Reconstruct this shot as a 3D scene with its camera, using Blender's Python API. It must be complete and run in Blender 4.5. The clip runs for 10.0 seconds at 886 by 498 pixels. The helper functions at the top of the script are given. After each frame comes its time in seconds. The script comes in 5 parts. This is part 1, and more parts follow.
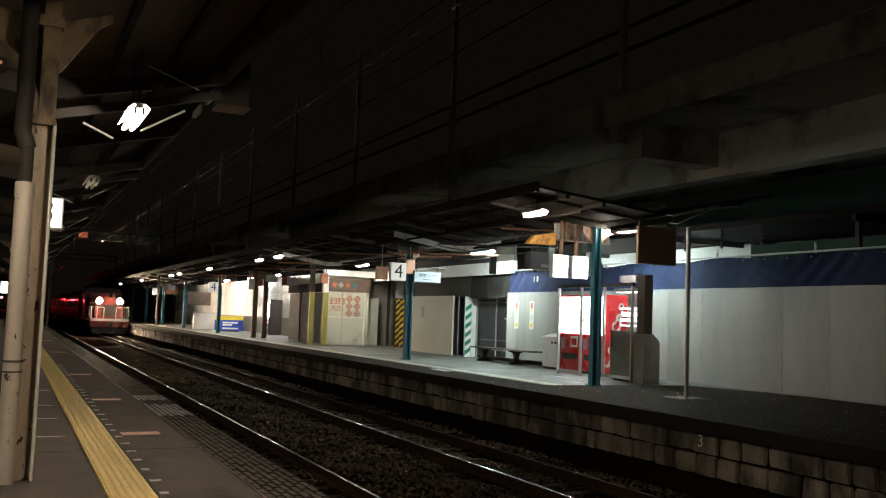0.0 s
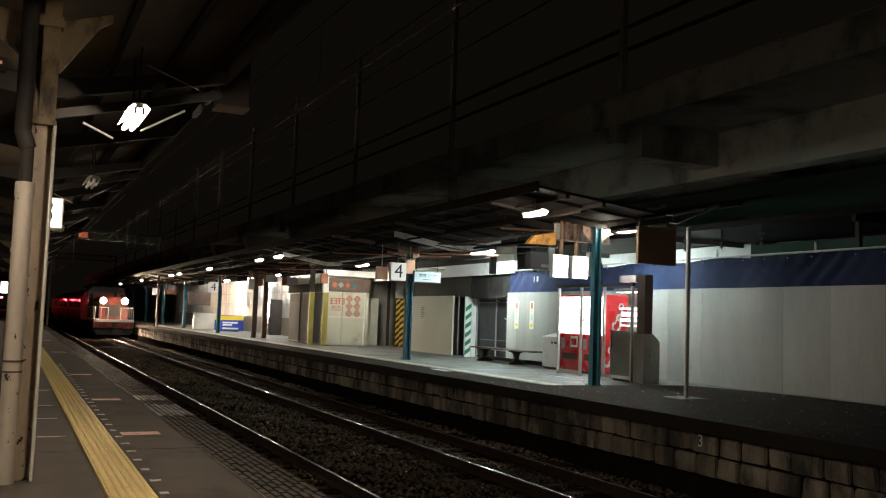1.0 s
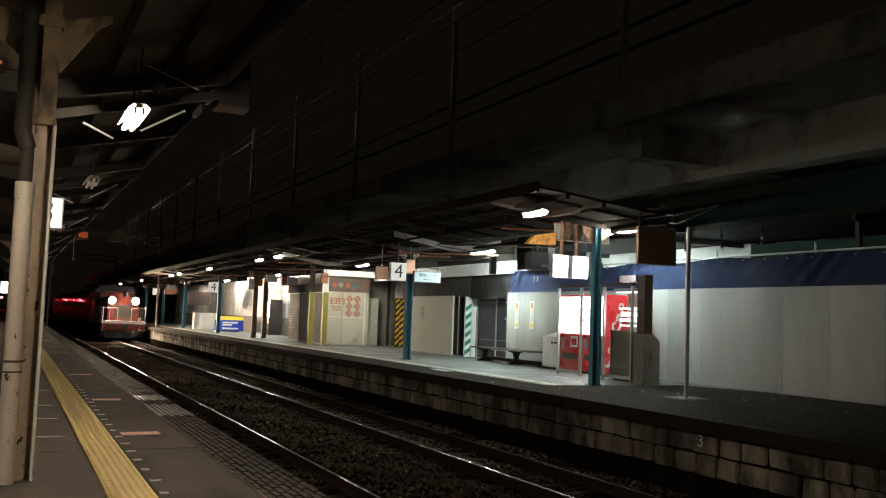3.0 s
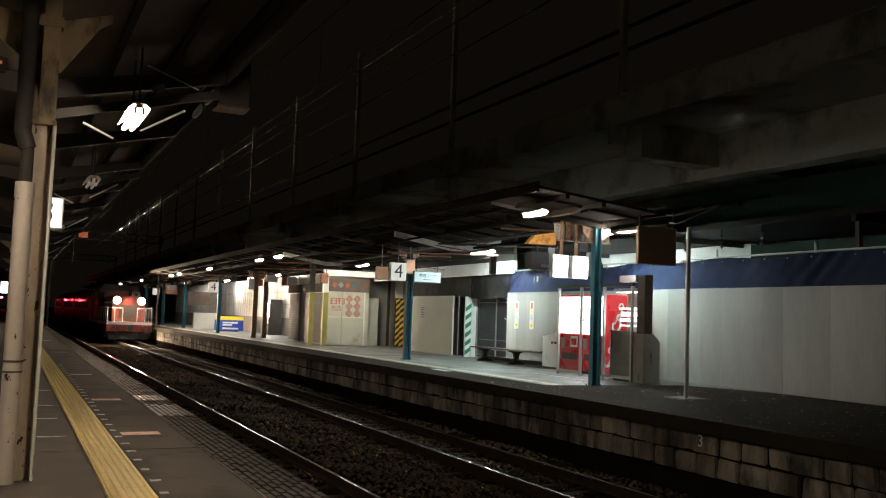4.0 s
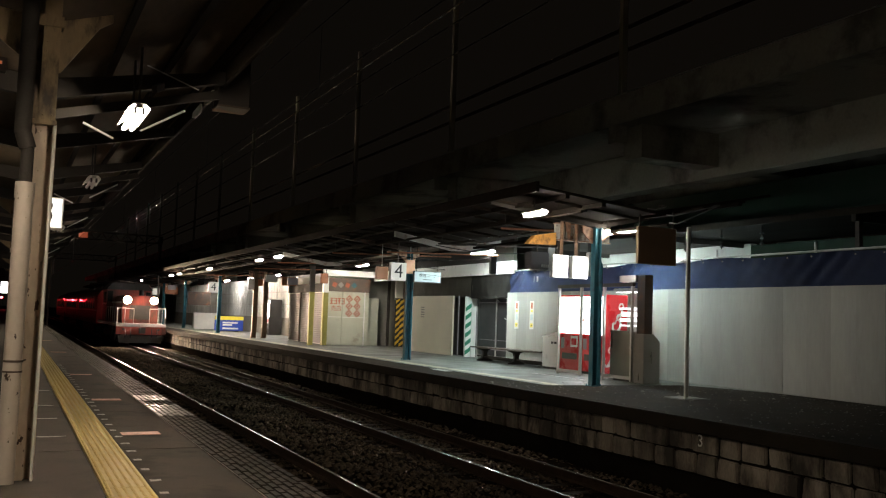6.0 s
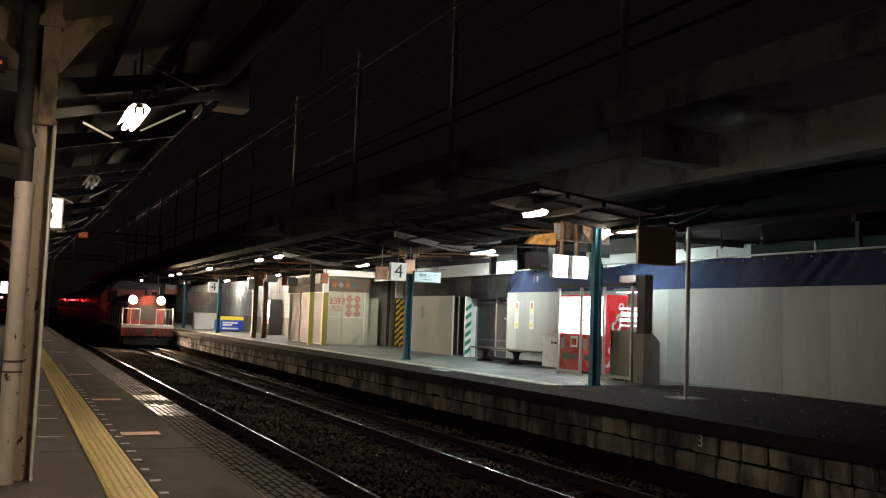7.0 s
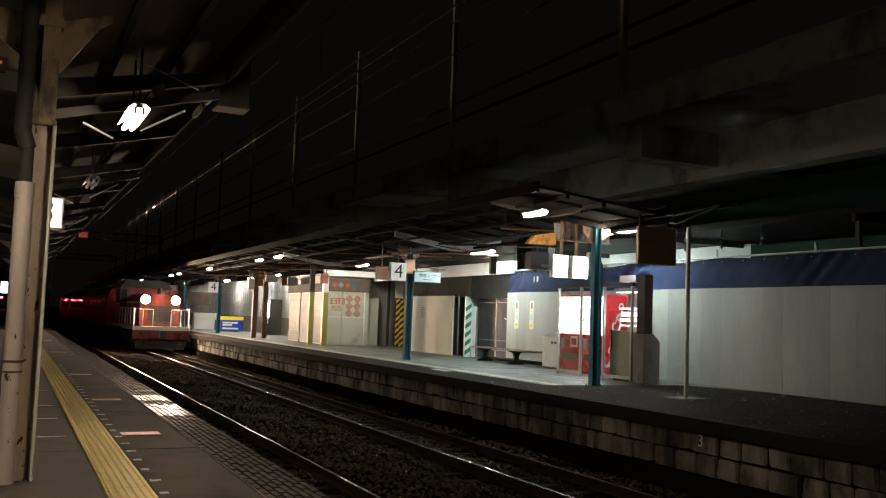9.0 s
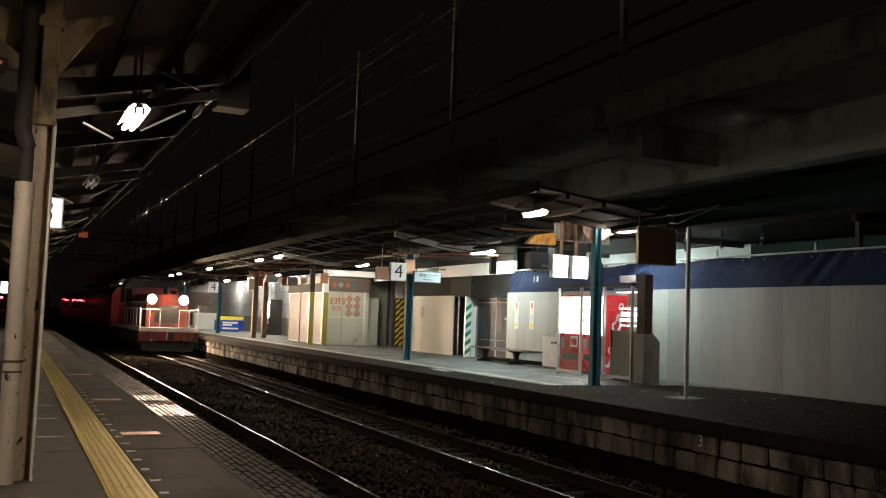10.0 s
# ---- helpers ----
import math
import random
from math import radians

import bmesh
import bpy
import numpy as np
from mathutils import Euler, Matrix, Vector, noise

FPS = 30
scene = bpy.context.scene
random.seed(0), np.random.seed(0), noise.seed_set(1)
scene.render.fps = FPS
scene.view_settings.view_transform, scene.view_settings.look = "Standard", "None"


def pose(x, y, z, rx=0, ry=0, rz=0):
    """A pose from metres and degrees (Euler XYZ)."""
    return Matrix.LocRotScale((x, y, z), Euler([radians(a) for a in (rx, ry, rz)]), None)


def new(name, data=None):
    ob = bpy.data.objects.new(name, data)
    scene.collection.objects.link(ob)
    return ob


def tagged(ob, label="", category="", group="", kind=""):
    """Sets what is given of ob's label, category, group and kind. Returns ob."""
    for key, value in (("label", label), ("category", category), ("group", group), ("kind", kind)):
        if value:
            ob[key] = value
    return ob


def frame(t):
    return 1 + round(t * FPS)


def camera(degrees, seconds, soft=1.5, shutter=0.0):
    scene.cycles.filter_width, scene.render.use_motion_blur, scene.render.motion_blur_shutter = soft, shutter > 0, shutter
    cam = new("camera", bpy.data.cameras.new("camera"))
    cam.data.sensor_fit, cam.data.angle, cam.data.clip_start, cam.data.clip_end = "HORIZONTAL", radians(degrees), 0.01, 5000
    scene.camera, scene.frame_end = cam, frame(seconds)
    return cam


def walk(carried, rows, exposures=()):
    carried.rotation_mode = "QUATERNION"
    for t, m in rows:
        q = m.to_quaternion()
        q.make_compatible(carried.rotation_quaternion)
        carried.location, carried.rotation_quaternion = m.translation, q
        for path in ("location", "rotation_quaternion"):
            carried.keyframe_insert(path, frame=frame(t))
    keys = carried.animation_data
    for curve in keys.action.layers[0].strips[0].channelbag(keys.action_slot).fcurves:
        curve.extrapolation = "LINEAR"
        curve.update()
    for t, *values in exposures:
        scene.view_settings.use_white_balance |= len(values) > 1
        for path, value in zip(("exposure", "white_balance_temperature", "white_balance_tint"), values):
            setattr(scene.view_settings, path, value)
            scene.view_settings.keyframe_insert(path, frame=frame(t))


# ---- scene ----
# the camera stands on a tripod on the near platform and does not move
cam = camera(51.65, 10.0, soft=1.15)
TURN = Matrix(((0.90317966, -0.0649017, -0.42432803), (-0.42776123, -0.05347015, -0.90230885), (0.03587249, 0.99645808, -0.07605559)))
HOLD = Matrix.Translation((0, 0, 1.22)) @ TURN.to_4x4()
walk(cam, [(0.0, HOLD), (10.0, HOLD)], exposures=[(0.0, 1.12), (5.0, 1.05), (10.0, 0.80)])

# night sky
world = bpy.data.worlds.new("night")
scene.world = world
world.use_nodes = True
world.node_tree.nodes["Background"].inputs[0].default_value = (0.019, 0.015, 0.011, 1)
world.node_tree.nodes["Background"].inputs[1].default_value = 0.09

TUBE = 104.0      # warm tubes of the far canopy
COOL_TUBE = 300.0  # cool tubes by the vending machines
NEAR_TUBE = 74.0   # tubes of the near canopy
HEADLIGHT = 1300.0  # locomotive headlights
PANEL = 6.5      # lit fronts of vending machines and signs

# levels and lines of the plan
NEAR_EDGE, FAR_EDGE = 2.04, 8.82
FAR_Z, RAIL_Z, BED_Z = -0.055, -0.98, -1.17
TRACKS = (3.67, 7.18)
WALL_X = 14.2
POST_X = 11.05
RNG = random.Random(7)


# ---- materials ----
def mat(name, base, rough=0.6, metal=0.0, vary=0.25, scale=3.0, grain=60.0, bump=0.15, stain=None, stain_amount=0.0, stain_scale=1.2,
        island=0.0, spec=0.5, stretch=(1, 1, 1), coat=0.0, rough_vary=0.1, chips=False):
    m = bpy.data.materials.new(name)
    m.use_nodes = True
    nt = m.node_tree
    n, l = nt.nodes, nt.links
    b = n["Principled BSDF"]
    b.inputs["Metallic"].default_value = metal
    b.inputs["Specular IOR Level"].default_value = spec
    b.inputs["Coat Weight"].default_value = coat
    co = n.new("ShaderNodeTexCoord")
    mp = n.new("ShaderNodeMapping")
    mp.inputs["Scale"].default_value = stretch
    geo = n.new("ShaderNodeNewGeometry")
    l.new(geo.outputs["Position"] if island < 0 else co.outputs["Object"], mp.inputs[0])
    big = n.new("ShaderNodeTexNoise")
    big.inputs["Scale"].default_value = scale
    big.inputs["Detail"].default_value = 5
    fine = n.new("ShaderNodeTexNoise")
    fine.inputs["Scale"].default_value = grain
    fine.inputs["Detail"].default_value = 3
    l.new(mp.outputs[0], big.inputs[0])
    l.new(mp.outputs[0], fine.inputs[0])
    add = n.new("ShaderNodeMath")
    add.operation = "MULTIPLY_ADD"
    l.new(fine.outputs[0], add.inputs[0])
    add.inputs[1].default_value = 0.5
    l.new(big.outputs[0], add.inputs[2])
    ramp = n.new("ShaderNodeMapRange")
    ramp.inputs[1].default_value, ramp.inputs[2].default_value = 0.4, 1.1
    ramp.inputs[3].default_value, ramp.inputs[4].default_value = 1 - vary, 1 + vary
    l.new(add.outputs[0], ramp.inputs[0])
    col = n.new("ShaderNodeVectorMath")
    col.operation = "SCALE"
    col.inputs[0].default_value = base
    l.new(ramp.outputs[0], col.inputs["Scale"])
    last = col.outputs[0]
    if island:
        info = n.new("ShaderNodeObjectInfo")
        mul = n.new("ShaderNodeMath")
        mul.operation = "ADD"
        l.new(info.outputs["Random"], mul.inputs[0])
        l.new(geo.outputs["Random Per Island"], mul.inputs[1])
        fr = n.new("ShaderNodeMath")
        fr.operation = "FRACT"
        l.new(mul.outputs[0], fr.inputs[0])
        rr = n.new("ShaderNodeMapRange")
        rr.inputs[3].default_value, rr.inputs[4].default_value = 1 - abs(island), 1 + abs(island)
        l.new(fr.outputs[0], rr.inputs[0])
        c2 = n.new("ShaderNodeVectorMath")
        c2.operation = "SCALE"
        l.new(last, c2.inputs[0])
        l.new(rr.outputs[0], c2.inputs["Scale"])
        last = c2.outputs[0]
    if stain:
        sn = n.new("ShaderNodeTexNoise")
        sn.inputs["Scale"].default_value = stain_scale
        sn.inputs["Detail"].default_value = 7
        sn.inputs["Roughness"].default_value = 0.65
        l.new(mp.outputs[0], sn.inputs[0])
        sr = n.new("ShaderNodeMapRange")
        sr.inputs[1].default_value, sr.inputs[2].default_value = 0.62 - 0.3 * stain_amount, 0.72 - 0.2 * stain_amount
        if chips:
            sn.inputs["Detail"].default_value = 3
            sr.inputs[1].default_value, sr.inputs[2].default_value = 0.70 - 0.3 * stain_amount, 0.72 - 0.3 * stain_amount
        l.new(sn.outputs[0], sr.inputs[0])
        mx = n.new("ShaderNodeMix")
        mx.data_type = "RGBA"
        l.new(sr.outputs[0], mx.inputs[0])
        l.new(last, mx.inputs[6])
        mx.inputs[7].default_value = (*stain, 1)
        last = mx.outputs[2]
    l.new(last, b.inputs["Base Color"])
    rv = n.new("ShaderNodeMapRange")
    rv.inputs[1].default_value, rv.inputs[2].default_value = 0.3, 0.7
    rv.inputs[3].default_value, rv.inputs[4].default_value = max(0.02, rough - rough_vary), min(1, rough + rough_vary)
    l.new(big.outputs[0], rv.inputs[0])
    l.new(rv.outputs[0], b.inputs["Roughness"])
    if bump:
        bp = n.new("ShaderNodeBump")
        bp.inputs["Strength"].default_value = bump
        bp.inputs["Distance"].default_value = 0.01
        l.new(add.outputs[0], bp.inputs["Height"])
        l.new(bp.outputs[0], b.inputs["Normal"])
    return m


def glow(name, colour, strength, body=(0.8, 0.8, 0.8)):
    m = bpy.data.materials.new(name)
    m.use_nodes = True
    b = m.node_tree.nodes["Principled BSDF"]
    b.inputs["Base Color"].default_value = (*body, 1)
    b.inputs["Emission Color"].default_value = (*colour, 1)
    b.inputs["Emission Strength"].default_value = strength
    return m


def glass(name, tint=(0.92, 0.96, 0.95), rough=0.02):
    m = bpy.data.materials.new(name)
    m.use_nodes = True
    nt = m.node_tree
    n, l = nt.nodes, nt.links
    n.remove(n["Principled BSDF"])
    tr, gl, mx = n.new("ShaderNodeBsdfTransparent"), n.new("ShaderNodeBsdfGlossy"), n.new("ShaderNodeMixShader")
    tr.inputs[0].default_value = (*tint, 1)
    gl.inputs["Roughness"].default_value = rough
    mx.inputs[0].default_value = 0.06
    l.new(tr.outputs[0], mx.inputs[1])
    l.new(gl.outputs[0], mx.inputs[2])
    l.new(mx.outputs[0], n["Material Output"].inputs[0])
    return m


ASPHALT = mat("platform asphalt", (0.066, 0.054, 0.045), 0.88, spec=0.12, vary=0.4, scale=1.3, grain=90, bump=0.3, stain=(0.042, 0.036, 0.031), stain_amount=0.45, stain_scale=1.7, rough_vary=0.12)
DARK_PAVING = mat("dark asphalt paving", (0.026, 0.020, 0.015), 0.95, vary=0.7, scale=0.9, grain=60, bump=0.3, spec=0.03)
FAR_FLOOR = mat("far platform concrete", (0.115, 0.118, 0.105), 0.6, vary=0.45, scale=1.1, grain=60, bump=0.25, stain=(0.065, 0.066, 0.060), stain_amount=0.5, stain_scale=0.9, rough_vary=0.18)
CONCRETE = mat("old concrete", (0.22, 0.21, 0.19), 0.85, vary=0.25, scale=0.7, grain=25, bump=0.3, stain=(0.09, 0.085, 0.075), stain_amount=0.45)
COPING = mat("dark coping concrete", (0.030, 0.024, 0.018), 0.9, spec=0.04, vary=0.3, scale=1.5, grain=40, bump=0.3, stain=(0.025, 0.022, 0.018), stain_amount=0.5)
STONE = mat("cut stone block", (0.29, 0.25, 0.20), 0.9, spec=0.2, vary=0.4, scale=5, grain=40, bump=0.6, stain=(0.06, 0.052, 0.043), stain_amount=0.66, stain_scale=1.5, island=-0.4, stretch=(1, 1, 0.4))
# black joints, and the painted shadow below the stone courses
MORTAR_SHADE = mat("dirty mortar and footing shadow", (0.012, 0.010, 0.008), 1.0, spec=0.0, bump=0.4)
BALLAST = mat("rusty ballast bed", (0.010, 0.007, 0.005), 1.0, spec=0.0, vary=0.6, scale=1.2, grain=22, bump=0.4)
GRAVEL = mat("ballast stone", (0.060, 0.043, 0.029), 0.95, spec=0.05, vary=0.6, scale=0.9, grain=40, bump=0.3, island=0.55)
RAIL_TOP = mat("polished rail head", (0.62, 0.60, 0.57), 0.24, 1.0, vary=0.1, bump=0.02, rough_vary=0.05, stretch=(1, 0.05, 1))
RUST = mat("rusted rail web", (0.030, 0.018, 0.012), 0.95, spec=0.05, vary=0.4, scale=5, bump=0.3)
SLEEPER = mat("oiled timber sleeper", (0.022, 0.017, 0.013), 0.95, spec=0.05, vary=0.4, scale=4, grain=30, bump=0.4, stretch=(1, 6, 1))
PALE_STRIP = mat("worn pale strip", (0.40, 0.35, 0.24), 0.6, vary=0.25, scale=2, bump=0.1, stain=(0.17, 0.16, 0.14), stain_amount=0.5, stain_scale=2.5)
YELLOW = mat("worn yellow tactile tile", (0.50, 0.37, 0.12), 0.5, vary=0.18, scale=2.0, grain=60, bump=0.15, stain=(0.28, 0.20, 0.08), stain_amount=0.3, stain_scale=2.5)
TILE = mat("dark worn edge tile", (0.040, 0.030, 0.024), 0.65, spec=0.12, vary=0.5, scale=1.5, grain=40, bump=0.1, island=0.35, rough_vary=0.12)
GROUT = mat("tile grout", (0.012, 0.010, 0.008), 1.0, spec=0.0)
WHITE_MARK = mat("worn white marking", (0.42, 0.40, 0.37), 0.6, vary=0.3, stain=(0.12, 0.11, 0.10), stain_amount=0.5, stain_scale=9)
FADED_MARK = mat("faded edge line", (0.20, 0.15, 0.12), 0.7, vary=0.4, stain=(0.05, 0.042, 0.036), stain_amount=0.9, stain_scale=4)
RED_MARK = mat("worn pink marking", (0.45, 0.20, 0.14), 0.5, vary=0.3, stain=(0.18, 0.10, 0.08), stain_amount=0.4, stain_scale=9)
CREAM = mat("cream column paint", (0.50, 0.40, 0.30), 0.5, vary=0.25, scale=3, grain=30, bump=0.3, stain=(0.05, 0.022, 0.012), stain_amount=0.22, stain_scale=16, stretch=(1, 1, 0.45), chips=True)
PIPE = mat("cream drain pipe paint", (0.47, 0.40, 0.33), 0.4, vary=0.15, scale=2, grain=30, bump=0.1, stain=(0.04, 0.022, 0.015), stain_amount=0.17, stain_scale=17, stretch=(1, 1, 0.6), chips=True)
DARK_STEEL = mat("dark painted steel", (0.042, 0.036, 0.031), 0.75, spec=0.2, vary=0.3, bump=0.15)
BROWN_STEEL = mat("brown painted steel", (0.075, 0.050, 0.037), 0.6, vary=0.3, bump=0.15, stain=(0.16, 0.07, 0.03), stain_amount=0.3, stain_scale=3)
GREEN_NET = mat("dark green netting", (0.008, 0.028, 0.014), 0.8, vary=0.4, scale=2, bump=0.2)
NEAR_ROOF = mat("brown roof boarding", (0.085, 0.062, 0.042), 0.9, spec=0.1, vary=0.4, scale=1.5, grain=15, bump=0.3, stretch=(1, 0.3, 1))
# colour holds the dimness above the lamp reflectors
ROOF = mat("shade-dark roof boarding", (0.022, 0.016, 0.012), 0.9, spec=0.1, vary=0.35, scale=2, grain=15, bump=0.3, stretch=(1, 0.3, 1))
SHEET = mat("grey roof sheet", (0.30, 0.30, 0.28), 0.7, vary=0.3, scale=1.5, bump=0.15, stain=(0.15, 0.10, 0.06), stain_amount=0.3)
BLUE_STEEL = mat("teal blue column paint", (0.028, 0.115, 0.150), 0.6, spec=0.25, vary=0.25, scale=3, bump=0.1, stain=(0.03, 0.06, 0.08), stain_amount=0.3, stain_scale=4)
GALV = mat("galvanised steel", (0.45, 0.44, 0.42), 0.45, 0.7, vary=0.2, scale=4, bump=0.08)
ALU = mat("satin aluminium", (0.62, 0.62, 0.61), 0.35, 0.9, vary=0.1, bump=0.03)
STAINLESS = mat("brushed stainless steel", (0.36, 0.335, 0.31), 0.32, 1.0, vary=0.2, scale=1.5, grain=80, bump=0, stretch=(1, 1, 0.2))
HOARD = mat("white hoarding sheet", (0.29, 0.286, 0.262), 0.5, vary=0.16, scale=2.2, grain=15, bump=0.04, island=0.2, stretch=(1, 1, 0.22))
CREAM_WALL = mat("cream wall board", (0.62, 0.58, 0.45), 0.6, vary=0.08, scale=1.5, bump=0.05)
TARP = mat("navy tarpaulin", (0.030, 0.043, 0.108), 0.75, spec=0.2, vary=0.3, scale=3, grain=50, bump=0.15)
WHITE = mat("white enamel", (0.78, 0.77, 0.74), 0.35, vary=0.06, bump=0.03)
DIRTY_WHITE = mat("aged white paint", (0.62, 0.60, 0.54), 0.5, vary=0.12, scale=2, bump=0.05, stain=(0.35, 0.28, 0.2), stain_amount=0.2)
BLACK = mat("black lettering", (0.02, 0.02, 0.022), 0.5, vary=0.1, bump=0)
# ochre paint; its heavy dark mottling also stands in for shade above the lamps
OCHRE = mat("aged ochre column paint, darkened for shade", (0.27, 0.19, 0.10), 0.6, vary=0.3, scale=4, grain=30, bump=0.3, stain=(0.05, 0.030, 0.018), stain_amount=0.5, stain_scale=6, stretch=(1, 1, 0.4))
GREY_WALL = mat("grey plaster wall", (0.26, 0.25, 0.22), 0.8, vary=0.15, scale=1.5, bump=0.15)
TARP_DARK = mat("dark grey sheet", (0.038, 0.036, 0.032), 0.8, spec=0.2, vary=0.3, scale=2, grain=40, bump=0.2)
TARP_BEIGE = mat("dusty beige sheet", (0.15, 0.135, 0.11), 0.8, spec=0.2, vary=0.25, scale=1.5, grain=30, bump=0.2, stretch=(1, 1, 0.3))
DARK_BOARD = mat("dark sheet covering", (0.085, 0.078, 0.066), 0.8, vary=0.35, scale=1.2, grain=20, bump=0.25, stretch=(1, 1, 0.3))
DARK_VOID = mat("dark interior", (0.03, 0.03, 0.032), 0.5, vary=0.3, bump=0.05)
DARK_GLASS = mat("dark window glass", (0.015, 0.016, 0.018), 0.035, vary=0.1, bump=0, rough_vary=0.02)
SHUTTER = mat("painted roller shutter", (0.15, 0.132, 0.118), 0.6, vary=0.15, scale=2, bump=0.04)
KIOSK = mat("pale green kiosk board", (0.55, 0.55, 0.45), 0.55, vary=0.08, scale=2, bump=0.04, stain=(0.4, 0.36, 0.28), stain_amount=0.15)
ORANGE = mat("rust orange lettering", (0.40, 0.085, 0.03), 0.5, vary=0.15, bump=0)
OLIVE = mat("olive column base paint", (0.30, 0.27, 0.06), 0.5, vary=0.15, bump=0.08)
HAZ_YELLOW = mat("hazard yellow", (0.65, 0.42, 0.05), 0.5, vary=0.12, bump=0.03)
GREEN = mat("green stripe paint", (0.03, 0.22, 0.13), 0.5, vary=0.15, bump=0.03)
TIMBER = mat("tan brown column paint", (0.17, 0.115, 0.07), 0.6, vary=0.35, scale=4, grain=30, bump=0.2, stain=(0.07, 0.045, 0.028), stain_amount=0.4, stain_scale=4, stretch=(1, 1, 0.3))
BENCH = mat("dark bench wood", (0.055, 0.040, 0.030), 0.55, vary=0.3, scale=3, grain=40, bump=0.15, stretch=(6, 1, 6))
RED = mat("vending machine red", (0.55, 0.02, 0.025), 0.3, vary=0.08, bump=0.02)
LOCO_RED = mat("vermilion locomotive paint", (0.24, 0.034, 0.022), 0.4, vary=0.3, scale=1.5, bump=0.05, stain=(0.07, 0.022, 0.015), stain_amount=0.45, stretch=(1, 1, 0.4))
COACH_RED = mat("dark red coach paint", (0.30, 0.025, 0.022), 0.45, vary=0.15, scale=1, bump=0.01, rough_vary=0.05)
LOCO_GREY = mat("dark grey underframe", (0.045, 0.042, 0.04), 0.7, vary=0.3, bump=0.2)
LOCO_WHITE = mat("white band paint", (0.7, 0.68, 0.64), 0.4, vary=0.1, bump=0.03)
ORANGE_BOX = mat("weathered orange gusset", (0.62, 0.30, 0.07), 0.5, vary=0.2, scale=4, bump=0.08, stain=(0.25, 0.11, 0.04), stain_amount=0.3, stain_scale=5)
SALMON = mat("rust-bled salmon paint", (0.34, 0.20, 0.13), 0.55, vary=0.3, scale=5, bump=0.12, stain=(0.12, 0.06, 0.035), stain_amount=0.4, stain_scale=6)
PALE_STEEL = mat("pale grey girder paint", (0.45, 0.43, 0.40), 0.5, vary=0.15, bump=0.08, stain=(0.18, 0.10, 0.06), stain_amount=0.3, stain_scale=4)
VIADUCT = mat("viaduct concrete", (0.38, 0.36, 0.30), 0.85, vary=0.25, scale=0.4, grain=12, bump=0.2, stain=(0.14, 0.13, 0.11), stain_amount=0.4, stain_scale=0.5)
BLUE_SIGN = mat("blue sign face", (0.02, 0.06, 0.42), 0.35, vary=0.08, bump=0)
SIGN_YELLOW = mat("yellow sign band", (0.75, 0.60, 0.05), 0.4, vary=0.08, bump=0)
PLASTIC_GREY = mat("grey plastic casing", (0.22, 0.20, 0.22), 0.4, vary=0.1, bump=0.03)
COPPER = mat("grooved contact wire", (0.70, 0.60, 0.50), 0.13, 1.0, vary=0.1, bump=0, rough_vary=0.02)
CABLE = mat("black cable sheath", (0.03, 0.03, 0.03), 0.9, vary=0.1, bump=0, spec=0.1)
TUBE_GLOW = glow("lit fluorescent tube", (1.0, 0.93, 0.80), TUBE)
COOL_GLOW = glow("lit cool tube", (0.80, 1.0, 0.98), COOL_TUBE)
WHITE_GLOW = glow("lit white tube", (1.0, 0.97, 0.90), 0.75 * COOL_TUBE)
BULB_GLOW = glow("lit bulb", (1.0, 0.92, 0.80), 100)
STRONG_GLOW = glow("fresh cool tube", (0.84, 1.0, 0.96), 1.1 * COOL_TUBE)
NEAR_GLOW = glow("lit near canopy tube", (1.0, 0.85, 0.66), NEAR_TUBE)
HEAD_GLOW = glow("lit headlight lens", (1.0, 0.74, 0.50), HEADLIGHT)
WALL_GLOW = glow("lit wall tube", (0.80, 1.0, 0.97), 110)
RED_GLOW = glow("red signal lens", (1.0, 0.02, 0.03), 60)
AMBER_GLOW = glow("amber display diodes", (1.0, 0.14, 0.03), 0.10)
LIT_PANEL = glow("lit vending front", (1.0, 0.98, 0.97), PANEL)
LIT_SIGN = glow("lit sign face", (1.0, 0.99, 0.96), 2.2)
SOFT_SIGN = glow("dim sign face", (0.75, 0.92, 1.0), 0.07, (0.36, 0.42, 0.44))
NUMBER_SIGN = glow("far platform number face", (1.0, 0.97, 0.9), 0.16, (0.6, 0.57, 0.52))
NEAR_SIGN = glow("lit platform number face", (1.0, 0.97, 0.9), 0.8)
REFLECTION_GLOW = glow("glowing reflection strip", (1.0, 0.97, 0.98), 1.1)
PANE = glass("clear pane")


# ---- mesh helpers ----
def box(bm, x0, x1, y0, y1, z0, z1, m=None):
    v = [bm.verts.new(p) for p in ((x0, y0, z0), (x1, y0, z0), (x1, y1, z0), (x0, y1, z0), (x0, y0, z1), (x1, y0, z1), (x1, y1, z1), (x0, y1, z1))]
    for f in ((3, 2, 1, 0), (4, 5, 6, 7), (0, 1, 5, 4), (1, 2, 6, 5), (2, 3, 7, 6), (3, 0, 4, 7)):
        bm.faces.new([v[i] for i in f])
    if m:
        bmesh.ops.transform(bm, matrix=m, verts=v)
    return v


def bar(bm, a, b, w, h=None):
    """A square bar from a to b."""
    a, b = Vector(a), Vector(b)
    d = b - a
    q = d.to_track_quat("Z", "Y" if abs(d.normalized().y) < 0.9 else "X").to_matrix().to_4x4()
    h = h or w
    return box(bm, -w / 2, w / 2, -h / 2, h / 2, 0, d.length, Matrix.Translation(a) @ q)


